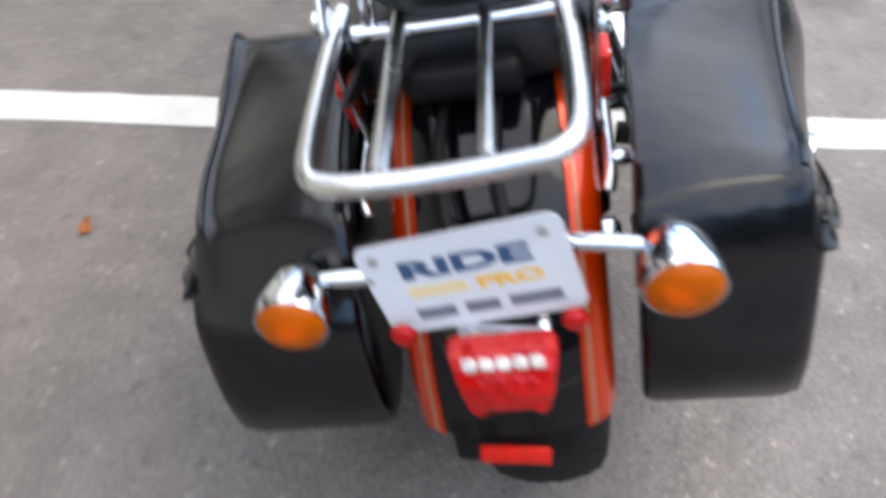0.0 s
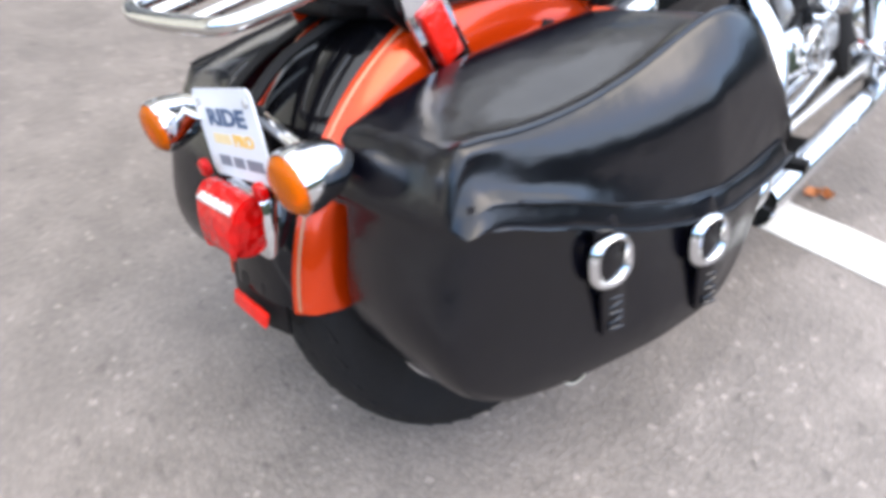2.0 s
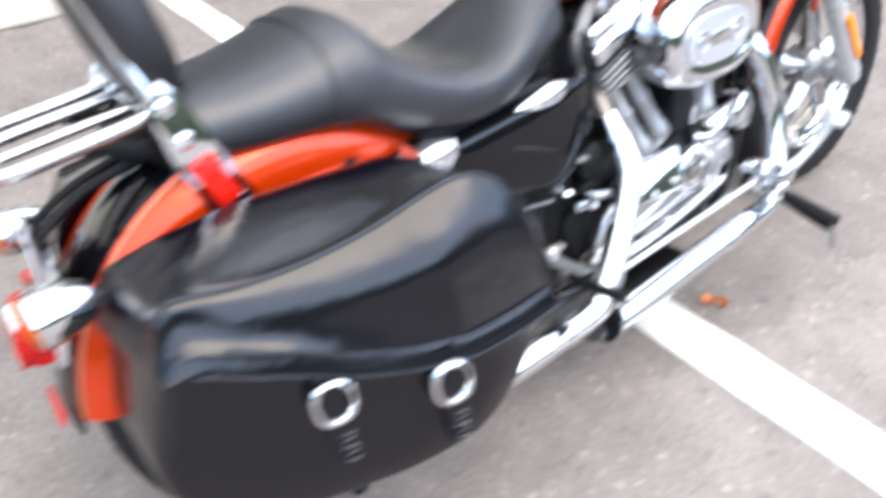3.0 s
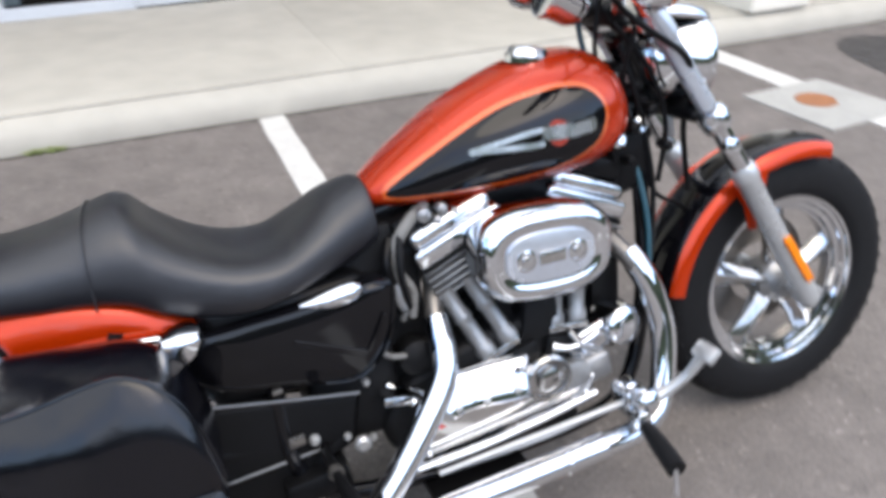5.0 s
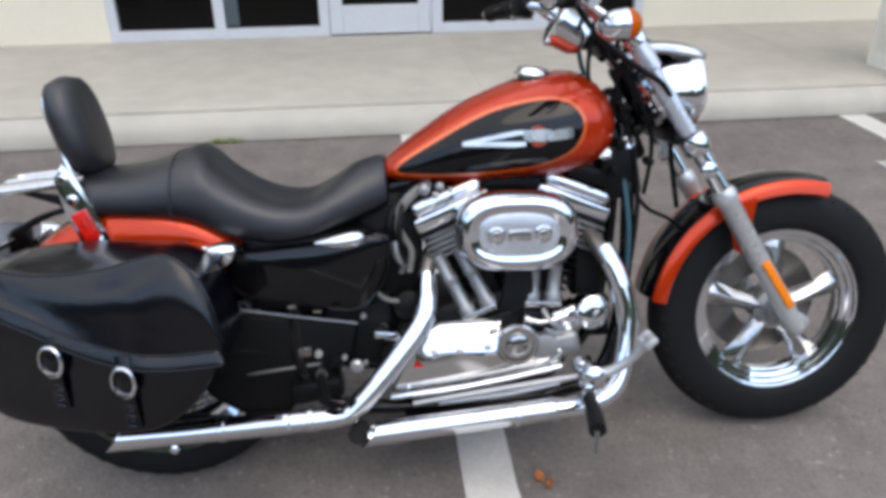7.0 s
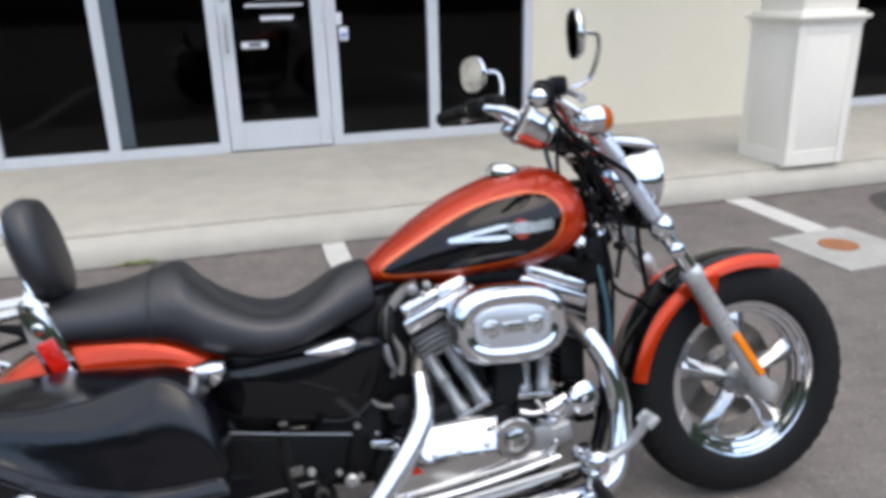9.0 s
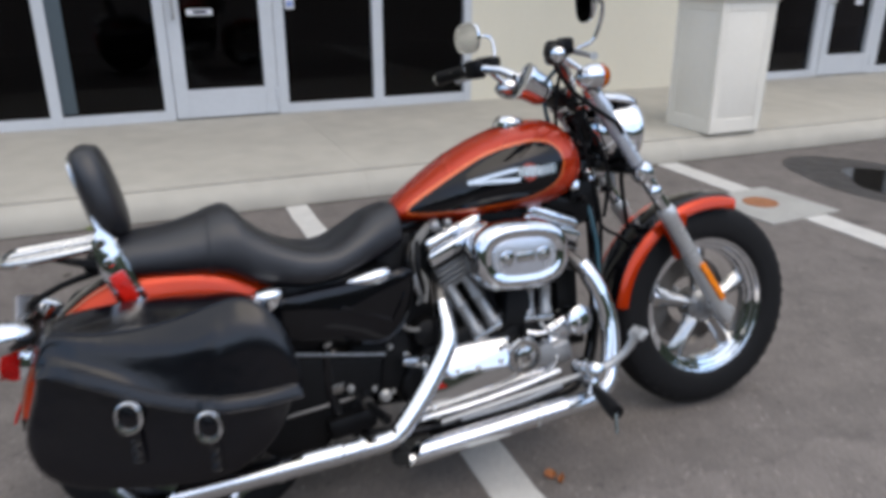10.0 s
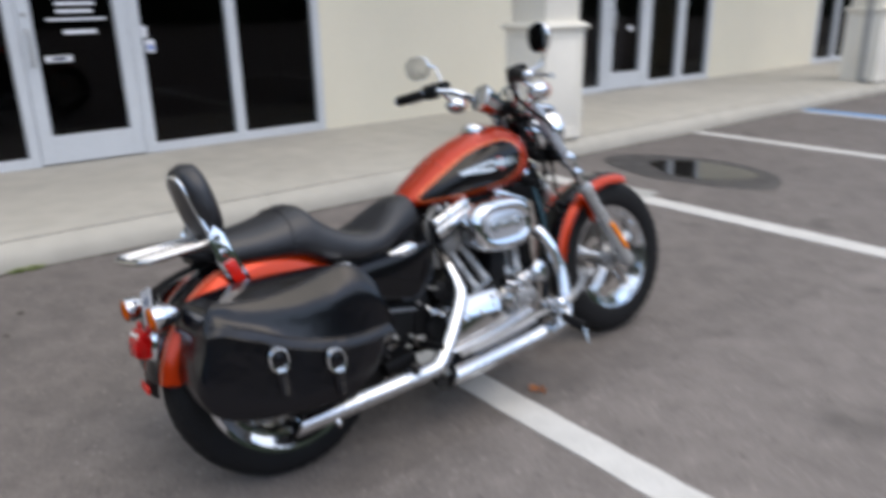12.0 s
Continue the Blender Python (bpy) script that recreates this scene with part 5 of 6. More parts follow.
# ---- engine ----
engine = new("engine")
engine.parent = bike
engine["label"] = "air-cooled black and chrome V-twin engine"
part("crankcase", prism([(p[0], p[1]) for p in smooth([(0.60, 0.36, 0), (0.68, 0.40, 0), (0.86, 0.44, 0), (0.96, 0.42, 0), (1.0, 0.33, 0), (0.985, 0.23, 0), (0.9, 0.185, 0), (0.7, 0.185, 0), (0.58, 0.20, 0), (0.54, 0.28, 0)], 5, True)], -0.15, 0.118, 0.02, 3), ENGINE_BLACK, engine, "black crankcase")
for sgn, cy in ((-1, 0.845), (1, 0.895)):
    base = Vector((0, cy + sgn * 0.025, 0.40))
    M = along(base, base + Vector((0, sgn * math.sin(radians(22.5)), math.cos(radians(22.5)))))
    core = lathe([(0.052, 0), (0.052, 0.20)], M, 24)
    part("barrel", core, ENGINE_BLACK, engine, "black cylinder barrel")
    for k in range(9):
        w = 0.070 if k < 7 else 0.074
        part("cooling_fin", rbox((2 * w, 2 * w, 0.0045), M @ pose(0, 0, 0.022 + 0.0165 * k), 0.0015, 1), ENGINE_BLACK, engine)
    part("head", rbox((0.16, 0.165, 0.075), M @ pose(0.008, 0, 0.190), 0.014, 3), CAST_ALU, engine, "silver cylinder head")
    for k in range(5):
        part("head_fin", rbox((0.198, 0.180, 0.005), M @ pose(0.008, 0, 0.156 + 0.014 * k), 0.0015, 1), CAST_ALU, engine)
    part("rocker_gasket", rbox((0.188, 0.182, 0.010), M @ pose(0.018, 0, 0.221), 0.002, 1), ENGINE_BLACK, engine)
    part("rocker_box", rbox((0.190, 0.184, 0.034), M @ pose(0.020, 0, 0.244), 0.007, 3), CHROME, engine, "chrome rocker box")
    part("rocker_cover", rbox((0.180, 0.172, 0.036), M @ pose(0.022, 0, 0.278), 0.016, 4), CHROME, engine, "chrome rocker cover")
    for bx, by in ((0.107, 0.075), (0.107, -0.075), (0.107, 0.0)):
        part("bolt", lathe([(0.007, 0), (0.007, 0.006), (0.004, 0.009)], M @ pose(bx, by, 0.254), 10), CHROME, engine)
    for d in (-0.022, 0.022):
        low = Vector((0.118, 0.783 + d * 1.1, 0.393 + d * 0.45)) if sgn == -1 else Vector((0.112, 0.932 + d * 1.15, 0.405))
        top = M @ Vector((0.088, d * 1.15 - 0.052, 0.218)) if sgn == -1 else Vector((0.098, 0.948 + d * 1.15, 0.60))
        top = low + (top - low) * (0.74 if sgn == -1 else 0.9)
        t = bmesh.new()
        lathe([(0.0205, 0), (0.0205, 0.018), (0.017, 0.024), (0.016, (top - low).length * 0.52), (0.0185, (top - low).length * 0.54), (0.0185, (top - low).length * 0.62), (0.0165, (top - low).length * 0.64), (0.0165, (top - low).length)], along(low, top), 14, t)
        part("pushrod_tube", t, CAST_ALU, engine, "silver pushrod tube")
    part("tube_foot", rbox((0.040, 0.088, 0.014), pose(0.116, 0.781, 0.388, 23) if sgn == -1 else pose(0.112, 0.932, 0.400, -4), 0.004), POLISHED, engine)
    part("tappet_block", rbox((0.05, 0.085, 0.036), pose(0.112, 0.87 + sgn * 0.05, 0.365, -sgn * 16), 0.006), ENGINE_BLACK, engine)
    part("pushrod_plate", prism([(cy + sgn * 0.075 - 0.034, 0.53), (cy + sgn * 0.075 + 0.034, 0.53), (cy + sgn * 0.03 + 0.030, 0.395), (cy + sgn * 0.03 - 0.030, 0.395)], 0.084, 0.092, 0.002), ENGINE_BLACK, engine)
part("intake", tube([(0.04, 0.79, 0.56), (0.06, 0.87, 0.555), (0.04, 0.95, 0.56)], 0.024, 12, 4), CAST_ALU, engine)
part("carburettor", rbox((0.09, 0.08, 0.10), pose(0.10, 0.875, 0.545), 0.012), BLACK_SATIN, engine)
part("cam_chest_block", prism([(0.845, 0.50), (0.905, 0.50), (0.915, 0.42), (0.94, 0.385), (0.82, 0.385), (0.835, 0.42)], 0.05, 0.128, 0.008), ENGINE_BLACK, engine, "black block between the cylinders")
# added black filler: keeps bright ground from showing behind the rear cylinder
part("gap_block", rbox((0.15, 0.15, 0.34), pose(0.0, 0.585, 0.50), 0.02), ENGINE_BLACK, engine, "black filler block behind the rear cylinder")
part("oil_tank", rbox((0.24, 0.30, 0.20), pose(0.0, 0.40, 0.50), 0.03, 3), BLACK_SATIN, bike, "black oil tank under the seat")
part("front_mount", rbox((0.10, 0.07, 0.24), pose(0.02, 1.055, 0.50), 0.015), ENGINE_BLACK, engine)
part("head_stay", rbox((0.09, 0.16, 0.05), pose(0.0, 0.87, 0.665), 0.012), BLACK_SATIN, engine)
part("rail_block", rbox((0.14, 0.30, 0.07), pose(0.06, 0.80, 0.185), 0.015), ENGINE_BLACK, engine)

air = new("air_cleaner")
air.parent = bike
air["label"] = "oval chrome air cleaner cover"
own = bmesh.new()
rings = []
for x, ry, rz in ((0.118, 0.110, 0.068), (0.122, 0.130, 0.086), (0.165, 0.136, 0.092), (0.188, 0.133, 0.089), (0.203, 0.122, 0.078), (0.209, 0.110, 0.066), (0.205, 0.100, 0.056), (0.202, 0.092, 0.048)):
    rings.append([(x, y, z) for y, z in oval(0.862, 0.589, ry, rz, 56, 2.7, radians(-1.5))])
part("cover", skin(own, rings), CHROME, air, "polished chrome oval cover", angle=50)
part("insert", prism(oval(0.862, 0.589, 0.088, 0.047, 48, 2.8, radians(-1.5)), 0.2, 0.2055, 0.002), TUBE_ALU, air, "brushed silver oval insert")
for y in (0.812, 0.914):
    part("bolt", lathe([(0.020, 0), (0.020, 0.002), (0.016, 0.003), (0.015, 0.001), (0.009, 0.001), (0.008, 0.005), (0.002, 0.006)], pose(0.2055, y, 0.589) @ AXLE, 20), CHROME, air)
part("name_bar", rbox((0.004, 0.052, 0.024), pose(0.2075, 0.863, 0.589), 0.002), WORN_CHROME, air, "plain raised bar on the insert")
part("back_plate", prism(oval(0.862, 0.589, 0.112, 0.072, 40, 2.6), 0.10, 0.12, 0.004), BLACK_SATIN, air)

# right-hand covers
case = [(p[0], p[1]) for p in smooth([(0.575, 0.215, 0), (0.60, 0.275, 0), (0.645, 0.318, 0), (0.75, 0.318, 0), (0.82, 0.345, 0), (0.875, 0.362, 0), (0.93, 0.325, 0), (0.965, 0.285, 0), (0.97, 0.255, 0), (0.90, 0.235, 0), (0.75, 0.205, 0), (0.62, 0.192, 0)], 5, True)]
part("gearcase_cover", prism(case, 0.11, 0.152, 0.010, 3), BRIGHT_CASE, engine, "grey gearcase cover")
sprocket = [(p[0], p[1]) for p in smooth([(0.635, 0.325, 0), (0.65, 0.362, 0), (0.70, 0.372, 0), (0.815, 0.374, 0), (0.832, 0.365, 0), (0.822, 0.305, 0), (0.80, 0.298, 0), (0.70, 0.302, 0), (0.655, 0.296, 0)], 5, True)]
own = prism(sprocket, 0.125, 0.172, 0.012, 3)
for v in own.verts:
    if v.co.x > 0.14:
        v.co.x -= (v.co.z - 0.315) * 0.45
sc = part("sprocket_cover", own, CHROME, engine, "chrome sprocket cover")
for y, z in ((0.73, 0.312), (0.795, 0.318), (0.81, 0.358), (0.672, 0.312)):
    part("bolt", lathe([(0.008, 0), (0.008, 0.005), (0.004, 0.008)], pose(0.168, y, z) @ AXLE, 12), ALU, sc)
part("timer_cover", lathe([(0.05, 0), (0.05, 0.012), (0.045, 0.018), (0.038, 0.018), (0.036, 0.012), (0.028, 0.012), (0.026, 0.022), (0.018, 0.025), (0.001, 0.026)], pose(0.150, 0.866, 0.316) @ AXLE, 36), POLISHED, engine, "round silver timer cover")
part("cam_lobe", prism(oval(0.93, 0.305, 0.035, 0.03, 24), 0.13, 0.16, 0.006), CAST_ALU, engine)
part("oil_filter", lathe([(0.034, 0), (0.041, 0.01), (0.042, 0.03), (0.042, 0.072), (0.039, 0.081), (0.030, 0.086), (0.014, 0.088), (0.001, 0.088)], along((0.072, 1.040, 0.370), (0.14, 1.046, 0.380)), 28), CHROME, engine, "chrome oil filter")
part("filter_mount", rbox((0.07, 0.115, 0.065), pose(0.10, 0.985, 0.355, 18), 0.014, 3), CHROME, engine)
part("oil_pump", rbox((0.05, 0.075, 0.06), pose(0.125, 0.980, 0.30, 10), 0.012, 3), CAST_ALU, engine)
part("regulator", rbox((0.10, 0.05, 0.10), pose(0.0, 1.09, 0.33), 0.006), ENGINE_BLACK, engine)
part("oil_line", tube([(0.15, 0.98, 0.345), (0.155, 0.945, 0.365), (0.135, 0.93, 0.39)], 0.006, 8, 4), CAST_ALU, engine)
part("oil_line", tube([(0.13, 1.0, 0.31), (0.15, 0.96, 0.275), (0.15, 0.92, 0.25)], 0.006, 8, 4), CAST_ALU, engine)
part("primary_cover", prism([(p[0], p[1]) for p in smooth([(0.5, 0.30, 0), (0.58, 0.37, 0), (0.75, 0.36, 0), (0.9, 0.40, 0), (1.0, 0.36, 0), (1.02, 0.28, 0), (0.93, 0.21, 0), (0.7, 0.20, 0), (0.53, 0.22, 0)], 4, True)], -0.2, -0.145, 0.02, 3), CHROME, engine, "chrome primary cover")
part("starter", lathe([(0.03, 0), (0.035, 0.01), (0.035, 0.1), (0.02, 0.11)], along((0.02, 0.62, 0.41), (0.13, 0.62, 0.41)), 20), ENGINE_BLACK, engine)
for a, b in (((0.10, 0.56, 0.36), (0.14, 0.60, 0.33)), ((0.10, 0.60, 0.345), (0.145, 0.63, 0.345))):
    part("stud", rod(a, b, 0.01), CHROME, engine)
part("clamp", rbox((0.05, 0.055, 0.018), pose(0.13, 0.565, 0.352, -8), 0.004), CHROME, engine, "chrome bracket by the pipe")
part("hose", tube([(0.09, 0.60, 0.64), (0.11, 0.585, 0.60), (0.105, 0.60, 0.54), (0.09, 0.62, 0.50)], 0.009, 8, 5), BLACK_SATIN, engine)
part("hose", tube([(0.05, 0.63, 0.66), (0.10, 0.615, 0.645), (0.125, 0.605, 0.58), (0.12, 0.615, 0.515)], 0.007, 8, 5), PLASTIC, engine)
part("hose_end", tube([(0.122, 0.592, 0.565), (0.128, 0.596, 0.535), (0.118, 0.606, 0.515)], 0.008, 8, 3), CAST_ALU, engine)
part("vent_hose", tube([(0.075, 0.678, 0.686), (0.09, 0.642, 0.668), (0.098, 0.611, 0.634), (0.098, 0.602, 0.596), (0.098, 0.615, 0.568), (0.10, 0.631, 0.534), (0.10, 0.624, 0.487)], [0.011, 0.0115, 0.011, 0.009, 0.008, 0.008, 0.008], 10, 5), HOSE_GREY, engine, "grey vent hose")
part("plug_wire", tube([(0.095, 0.592, 0.60), (0.10, 0.600, 0.574), (0.102, 0.613, 0.515), (0.10, 0.605, 0.484)], 0.0055, 8, 4), HOSE_GREY, engine)
part("drain_hose", tube([(0.10, 0.535, 0.46), (0.12, 0.547, 0.449), (0.122, 0.572, 0.428), (0.12, 0.622, 0.421)], 0.0055, 8, 4), HOSE_GREY, engine)
for y, z, r in ((0.665, 0.676, 0.013), (0.70, 0.682, 0.010), (0.725, 0.672, 0.008), (0.69, 0.662, 0.009)):
    part("head_fitting", lathe([(r, 0), (r * 1.1, 0.006), (r, 0.022), (r * 0.4, 0.026)], pose(0.085, y, z) @ AXLE, 12), CAST_ALU, engine)
part("filter_arm", tube([(0.138, 0.890, 0.371), (0.150, 0.916, 0.365), (0.150, 0.95, 0.368), (0.140, 0.985, 0.376)], [0.009, 0.007, 0.007, 0.010], 10, 4), CHROME, engine, "chrome arm to the oil filter")
for y, z in ((0.905, 0.286), (0.95, 0.262), (0.61, 0.222), (0.70, 0.205), (0.80, 0.222), (0.645, 0.30), (0.965, 0.29)):
    part("bolt", lathe([(0.0065, 0), (0.0065, 0.005), (0.0035, 0.008)], pose(0.150, y, z) @ AXLE, 10), CHROME, engine)
part("sticker", prism([(0.622, 0.270), (0.650, 0.270), (0.634, 0.288)], 0.1515, 0.1535, 0.0004, 1), RED_REFLECTOR, engine, "small red triangular sticker")
part("coil_cover", rbox((0.12, 0.10, 0.05), pose(0.03, 0.66, 0.655, 14), 0.012), BLACK_SATIN, engine)
part("horn_mount", rbox((0.10, 0.10, 0.04), pose(0.02, 1.05, 0.69, -20), 0.01), BLACK_SATIN, engine)
part("ignition_switch", lathe([(0.017, 0), (0.019, 0.01), (0.017, 0.035), (0.009, 0.042)], along((0.045, 1.085, 0.735), (0.10, 1.085, 0.745)), 18), CHROME, bike, "chrome ignition switch")

# ---- exhaust ----
exhaust = new("exhaust")
exhaust.parent = bike
exhaust["label"] = "pair of staggered chrome exhaust pipes"


def pipe(path, rs, name="pipe"):
    return part(name, tube(path, rs, 18, 7, cap=True), CHROME, exhaust, "chrome exhaust pipe")


for path in ([(0.02, 0.70, 0.56), (0.075, 0.675, 0.515), (0.115, 0.662, 0.475), (0.135, 0.661, 0.45)], [(0.03, 1.03, 0.58), (0.09, 1.052, 0.548), (0.132, 1.070, 0.515), (0.14, 1.084, 0.49)]):
    part("header", tube(path, 0.019, 14, 5), DARK_STEEL, exhaust, "dark steel header under the shield")
pipe([(0.112, 0.664, 0.482), (0.130, 0.662, 0.456), (0.150, 0.660, 0.430), (0.183, 0.642, 0.384), (0.222, 0.565, 0.296), (0.246, 0.492, 0.226), (0.251, 0.452, 0.208), (0.252, 0.34, 0.202)], [0.022, 0.0235, 0.0245, 0.025, 0.025, 0.025, 0.024, 0.024])
pipe([(0.122, 1.070, 0.530), (0.138, 1.085, 0.498), (0.153, 1.104, 0.45), (0.170, 1.121, 0.365), (0.192, 1.108, 0.275), (0.215, 1.076, 0.215), (0.235, 1.012, 0.193), (0.241, 0.93, 0.189)], [0.023, 0.025, 0.0258, 0.026, 0.026, 0.0255, 0.0245, 0.024])


def muffler(a, b, r):
    """A straight silencer with a slash-cut end."""
    own = bmesh.new()
    a, b = Vector(a), Vector(b)
    m = along(a, b)
    L = (b - a).length
    rings = []
    for h, k in ((0, 0.9), (0.004, 1.03), (0.016, 1.03), (0.02, 1.0), (L * 0.5, 1.0), (L, 1.0)):
        ring = []
        for i in range(22):
            q = 2 * math.pi * i / 22
            p = m @ Vector((r * k * math.cos(q), r * k * math.sin(q), h))
            if h == L:
                p = p + (b - a).normalized() * (-(p - b).z * 0.9)
            ring.append(p)
        rings.append(ring)
    inner = [b + (p - b) * 0.93 for p in rings[-1]]
    rings.append(inner)
    rings.append([p + (a - b).normalized() * 0.05 for p in inner])
    skin(own, rings)
    return own


mu = part("muffler", muffler((0.252, 0.35, 0.2025), (0.257, -0.024, 0.190), 0.026), CHROME, exhaust, "chrome slash-cut muffler")
part("mouth", lathe([(0.0238, 0), (0.0238, 0.002)], along((0.2565, 0.012, 0.1905), (0.257, 0.0, 0.19)), 18), HOLE, mu)
mu = part("muffler", muffler((0.241, 0.94, 0.190), (0.246, 0.518, 0.156), 0.026), CHROME, exhaust, "chrome slash-cut muffler")
part("mouth", lathe([(0.0238, 0), (0.0238, 0.002)], along((0.2455, 0.552, 0.1585), (0.246, 0.54, 0.157)), 18), HOLE, mu)
for p, q in (((0.251, 0.40, 0.205), (0.251, 0.38, 0.204)), ((0.254, 0.21, 0.1975), (0.254, 0.198, 0.197)), ((0.243, 0.86, 0.1835), (0.243, 0.846, 0.182))):
    part("clamp", lathe([(0.0268, 0), (0.0285, 0.002), (0.0285, 0.012), (0.0268, 0.014)], along(p, q), 22), CHROME, exhaust)
part("hanger", prism([(0.60, 0.15), (0.80, 0.162), (0.80, 0.150), (0.60, 0.138)], 0.12, 0.232, 0.002), BLACK_SATIN, exhaust)
part("end_cap", tube([(0.20, 0.50, 0.15), (0.235, 0.49, 0.148)], 0.022, 12, 1), HOLE, exhaust, "black bracket end")
part("peg_bracket", prism([(0.20, 0.20), (0.22, 0.17), (0.02, 0.16), (0.0, 0.185), (0.02, 0.22)], 0.19, 0.206, 0.003), BLACK_SATIN, exhaust, "black muffler bracket")
part("bolt", lathe([(0.010, 0), (0.010, 0.008), (0.006, 0.011)], pose(0.262, 0.10, 0.163) @ AXLE, 12), CHROME, exhaust)

# ---- controls on the right ----
controls = new("foot_controls")
controls.parent = bike
controls["label"] = "chrome brake pedal with a black rubber peg"
part("brake_rod", rod((0.175, 0.62, 0.190), (0.225, 1.02, 0.262), 0.0065), ALU, controls, "thin steel brake rod")
part("lower_rail", tube([(0.165, 0.57, 0.205), (0.17, 0.75, 0.222), (0.16, 0.97, 0.255)], 0.0085, 10, 3), CHROME, controls)
part("lower_rail", tube([(0.16, 0.68, 0.180), (0.175, 0.84, 0.200), (0.185, 0.96, 0.225)], 0.006, 8, 3), ALU, controls)
part("mount", rbox((0.07, 0.05, 0.07), pose(0.215, 1.015, 0.258, 10), 0.014, 3), CHROME, controls)
part("pivot", lathe([(0.022, 0), (0.026, 0.006), (0.026, 0.04), (0.016, 0.048), (0.001, 0.05)], pose(0.235, 1.018, 0.275) @ AXLE, 20), CHROME, controls)
part("pedal_arm", tube([(0.265, 1.022, 0.277), (0.272, 1.06, 0.292), (0.285, 1.095, 0.322), (0.298, 1.118, 0.362)], [0.013, 0.011, 0.010, 0.012], 12, 5), ALU, controls)
part("pedal_pad", rbox((0.055, 0.034, 0.016), pose(0.302, 1.122, 0.370, 42, 0, 0), 0.006), ALU, controls, "ribbed silver brake pad")
part("peg_clevis", rbox((0.05, 0.03, 0.05), pose(0.262, 1.005, 0.240, 14), 0.010), CHROME, controls)
part("peg", tube([(0.285, 1.003, 0.236), (0.34, 0.998, 0.224), (0.392, 0.992, 0.214)], [0.014, 0.018, 0.019], 14, 4), PLASTIC, controls, "black rubber foot peg")
part("feeler", rod((0.388, 0.992, 0.212), (0.398, 0.988, 0.165), 0.0055), CHROME, controls)
pair("passenger_peg", lambda: tube([(0.120, 0.425, 0.285), (0.17, 0.42, 0.296), (0.24, 0.421, 0.303), (0.30, 0.428, 0.302), (0.348, 0.435, 0.300)], [0.008, 0.009, 0.0095, 0.0115, 0.012], 12, 4), BLACK_SATIN, bike, "black passenger peg")
pair("peg_joint", lambda: lathe([(0.004, 0), (0.013, 0.003), (0.014, 0.012), (0.012, 0.020)], along((0.226, 0.4205, 0.302), (0.25, 0.422, 0.3035)), 14), DARK_STEEL, bike)
# filler block added to close the see-through gap between bag and pipe
part("dark_filler", rbox((0.2, 0.17, 0.18), pose(0, 0.50, 0.35), 0.02, 3), ENGINE_BLACK, bike, "black filler block between bag and pipe")
part("swingarm", tube([(0.09, 0.46, 0.32), (0.105, 0.30, 0.315), (0.115, 0.05, 0.312)], 0.02, 10, 4, flat=0.7), BLACK_SATIN, bike, "black swingarm")
part("side_stand", tube([(-0.15, 0.92, 0.19), (-0.23, 0.95, 0.10), (-0.285, 0.97, -0.035), (-0.31, 0.985, -0.052)], [0.014, 0.012, 0.012, 0.016], 12, 5), CHROME, bike, "chrome side stand")
# dark hardware behind the bag
for y, z, r in ((0.407, 0.306, 0.010), (0.466, 0.295, 0.007), (0.493, 0.270, 0.016), (0.514, 0.278, 0.006), (0.547, 0.452, 0.008), (0.514, 0.395, 0.007)):
    part("bolt", lathe([(r, 0), (r, 0.010), (r * 0.6, 0.015)], pose(0.122, y, z) @ AXLE, 14), ALU, bike)
part("linkage_rod", tube([(0.120, 0.24, 0.262), (0.122, 0.30, 0.269), (0.122, 0.45, 0.284)], 0.0045, 8, 3), DARK_STEEL, bike, "thin dark brake linkage rod")
part("linkage_arm", prism([(0.405, 0.262), (0.425, 0.284), (0.468, 0.305), (0.476, 0.288), (0.435, 0.262), (0.42, 0.195), (0.398, 0.20)], 0.118, 0.128, 0.003), BLACK_SATIN, bike, "black brake linkage arm")
part("bracket_tab", rbox((0.008, 0.030, 0.022), pose(0.128, 0.376, 0.313, 6), 0.003), DARK_STEEL, bike)
part("bracket_tab", rbox((0.006, 0.018, 0.008), pose(0.150, 0.357, 0.432, 6), 0.002), DARK_STEEL, bike)
part("brake_cylinder", rbox((0.07, 0.12, 0.05), pose(0.125, 0.40, 0.225, 8), 0.01), BLACK_SATIN, bike, "black rear master cylinder")
part("caliper", rbox((0.06, 0.10, 0.07), pose(0.10, -0.02, 0.22, 15), 0.012), CAST_ALU, bike, "grey rear brake caliper")
part("brake_disc", ring_lathe([(0.08, 0.058), (0.146, 0.058), (0.146, 0.063), (0.08, 0.063)], pose(0, REAR, HUB) @ AXLE, 40), DARK_STEEL, bike, "steel rear brake disc")
part("axle_nut", lathe([(0.022, 0), (0.022, 0.02), (0.012, 0.026)], pose(0.13, REAR, HUB) @ AXLE, 6), CHROME, bike)

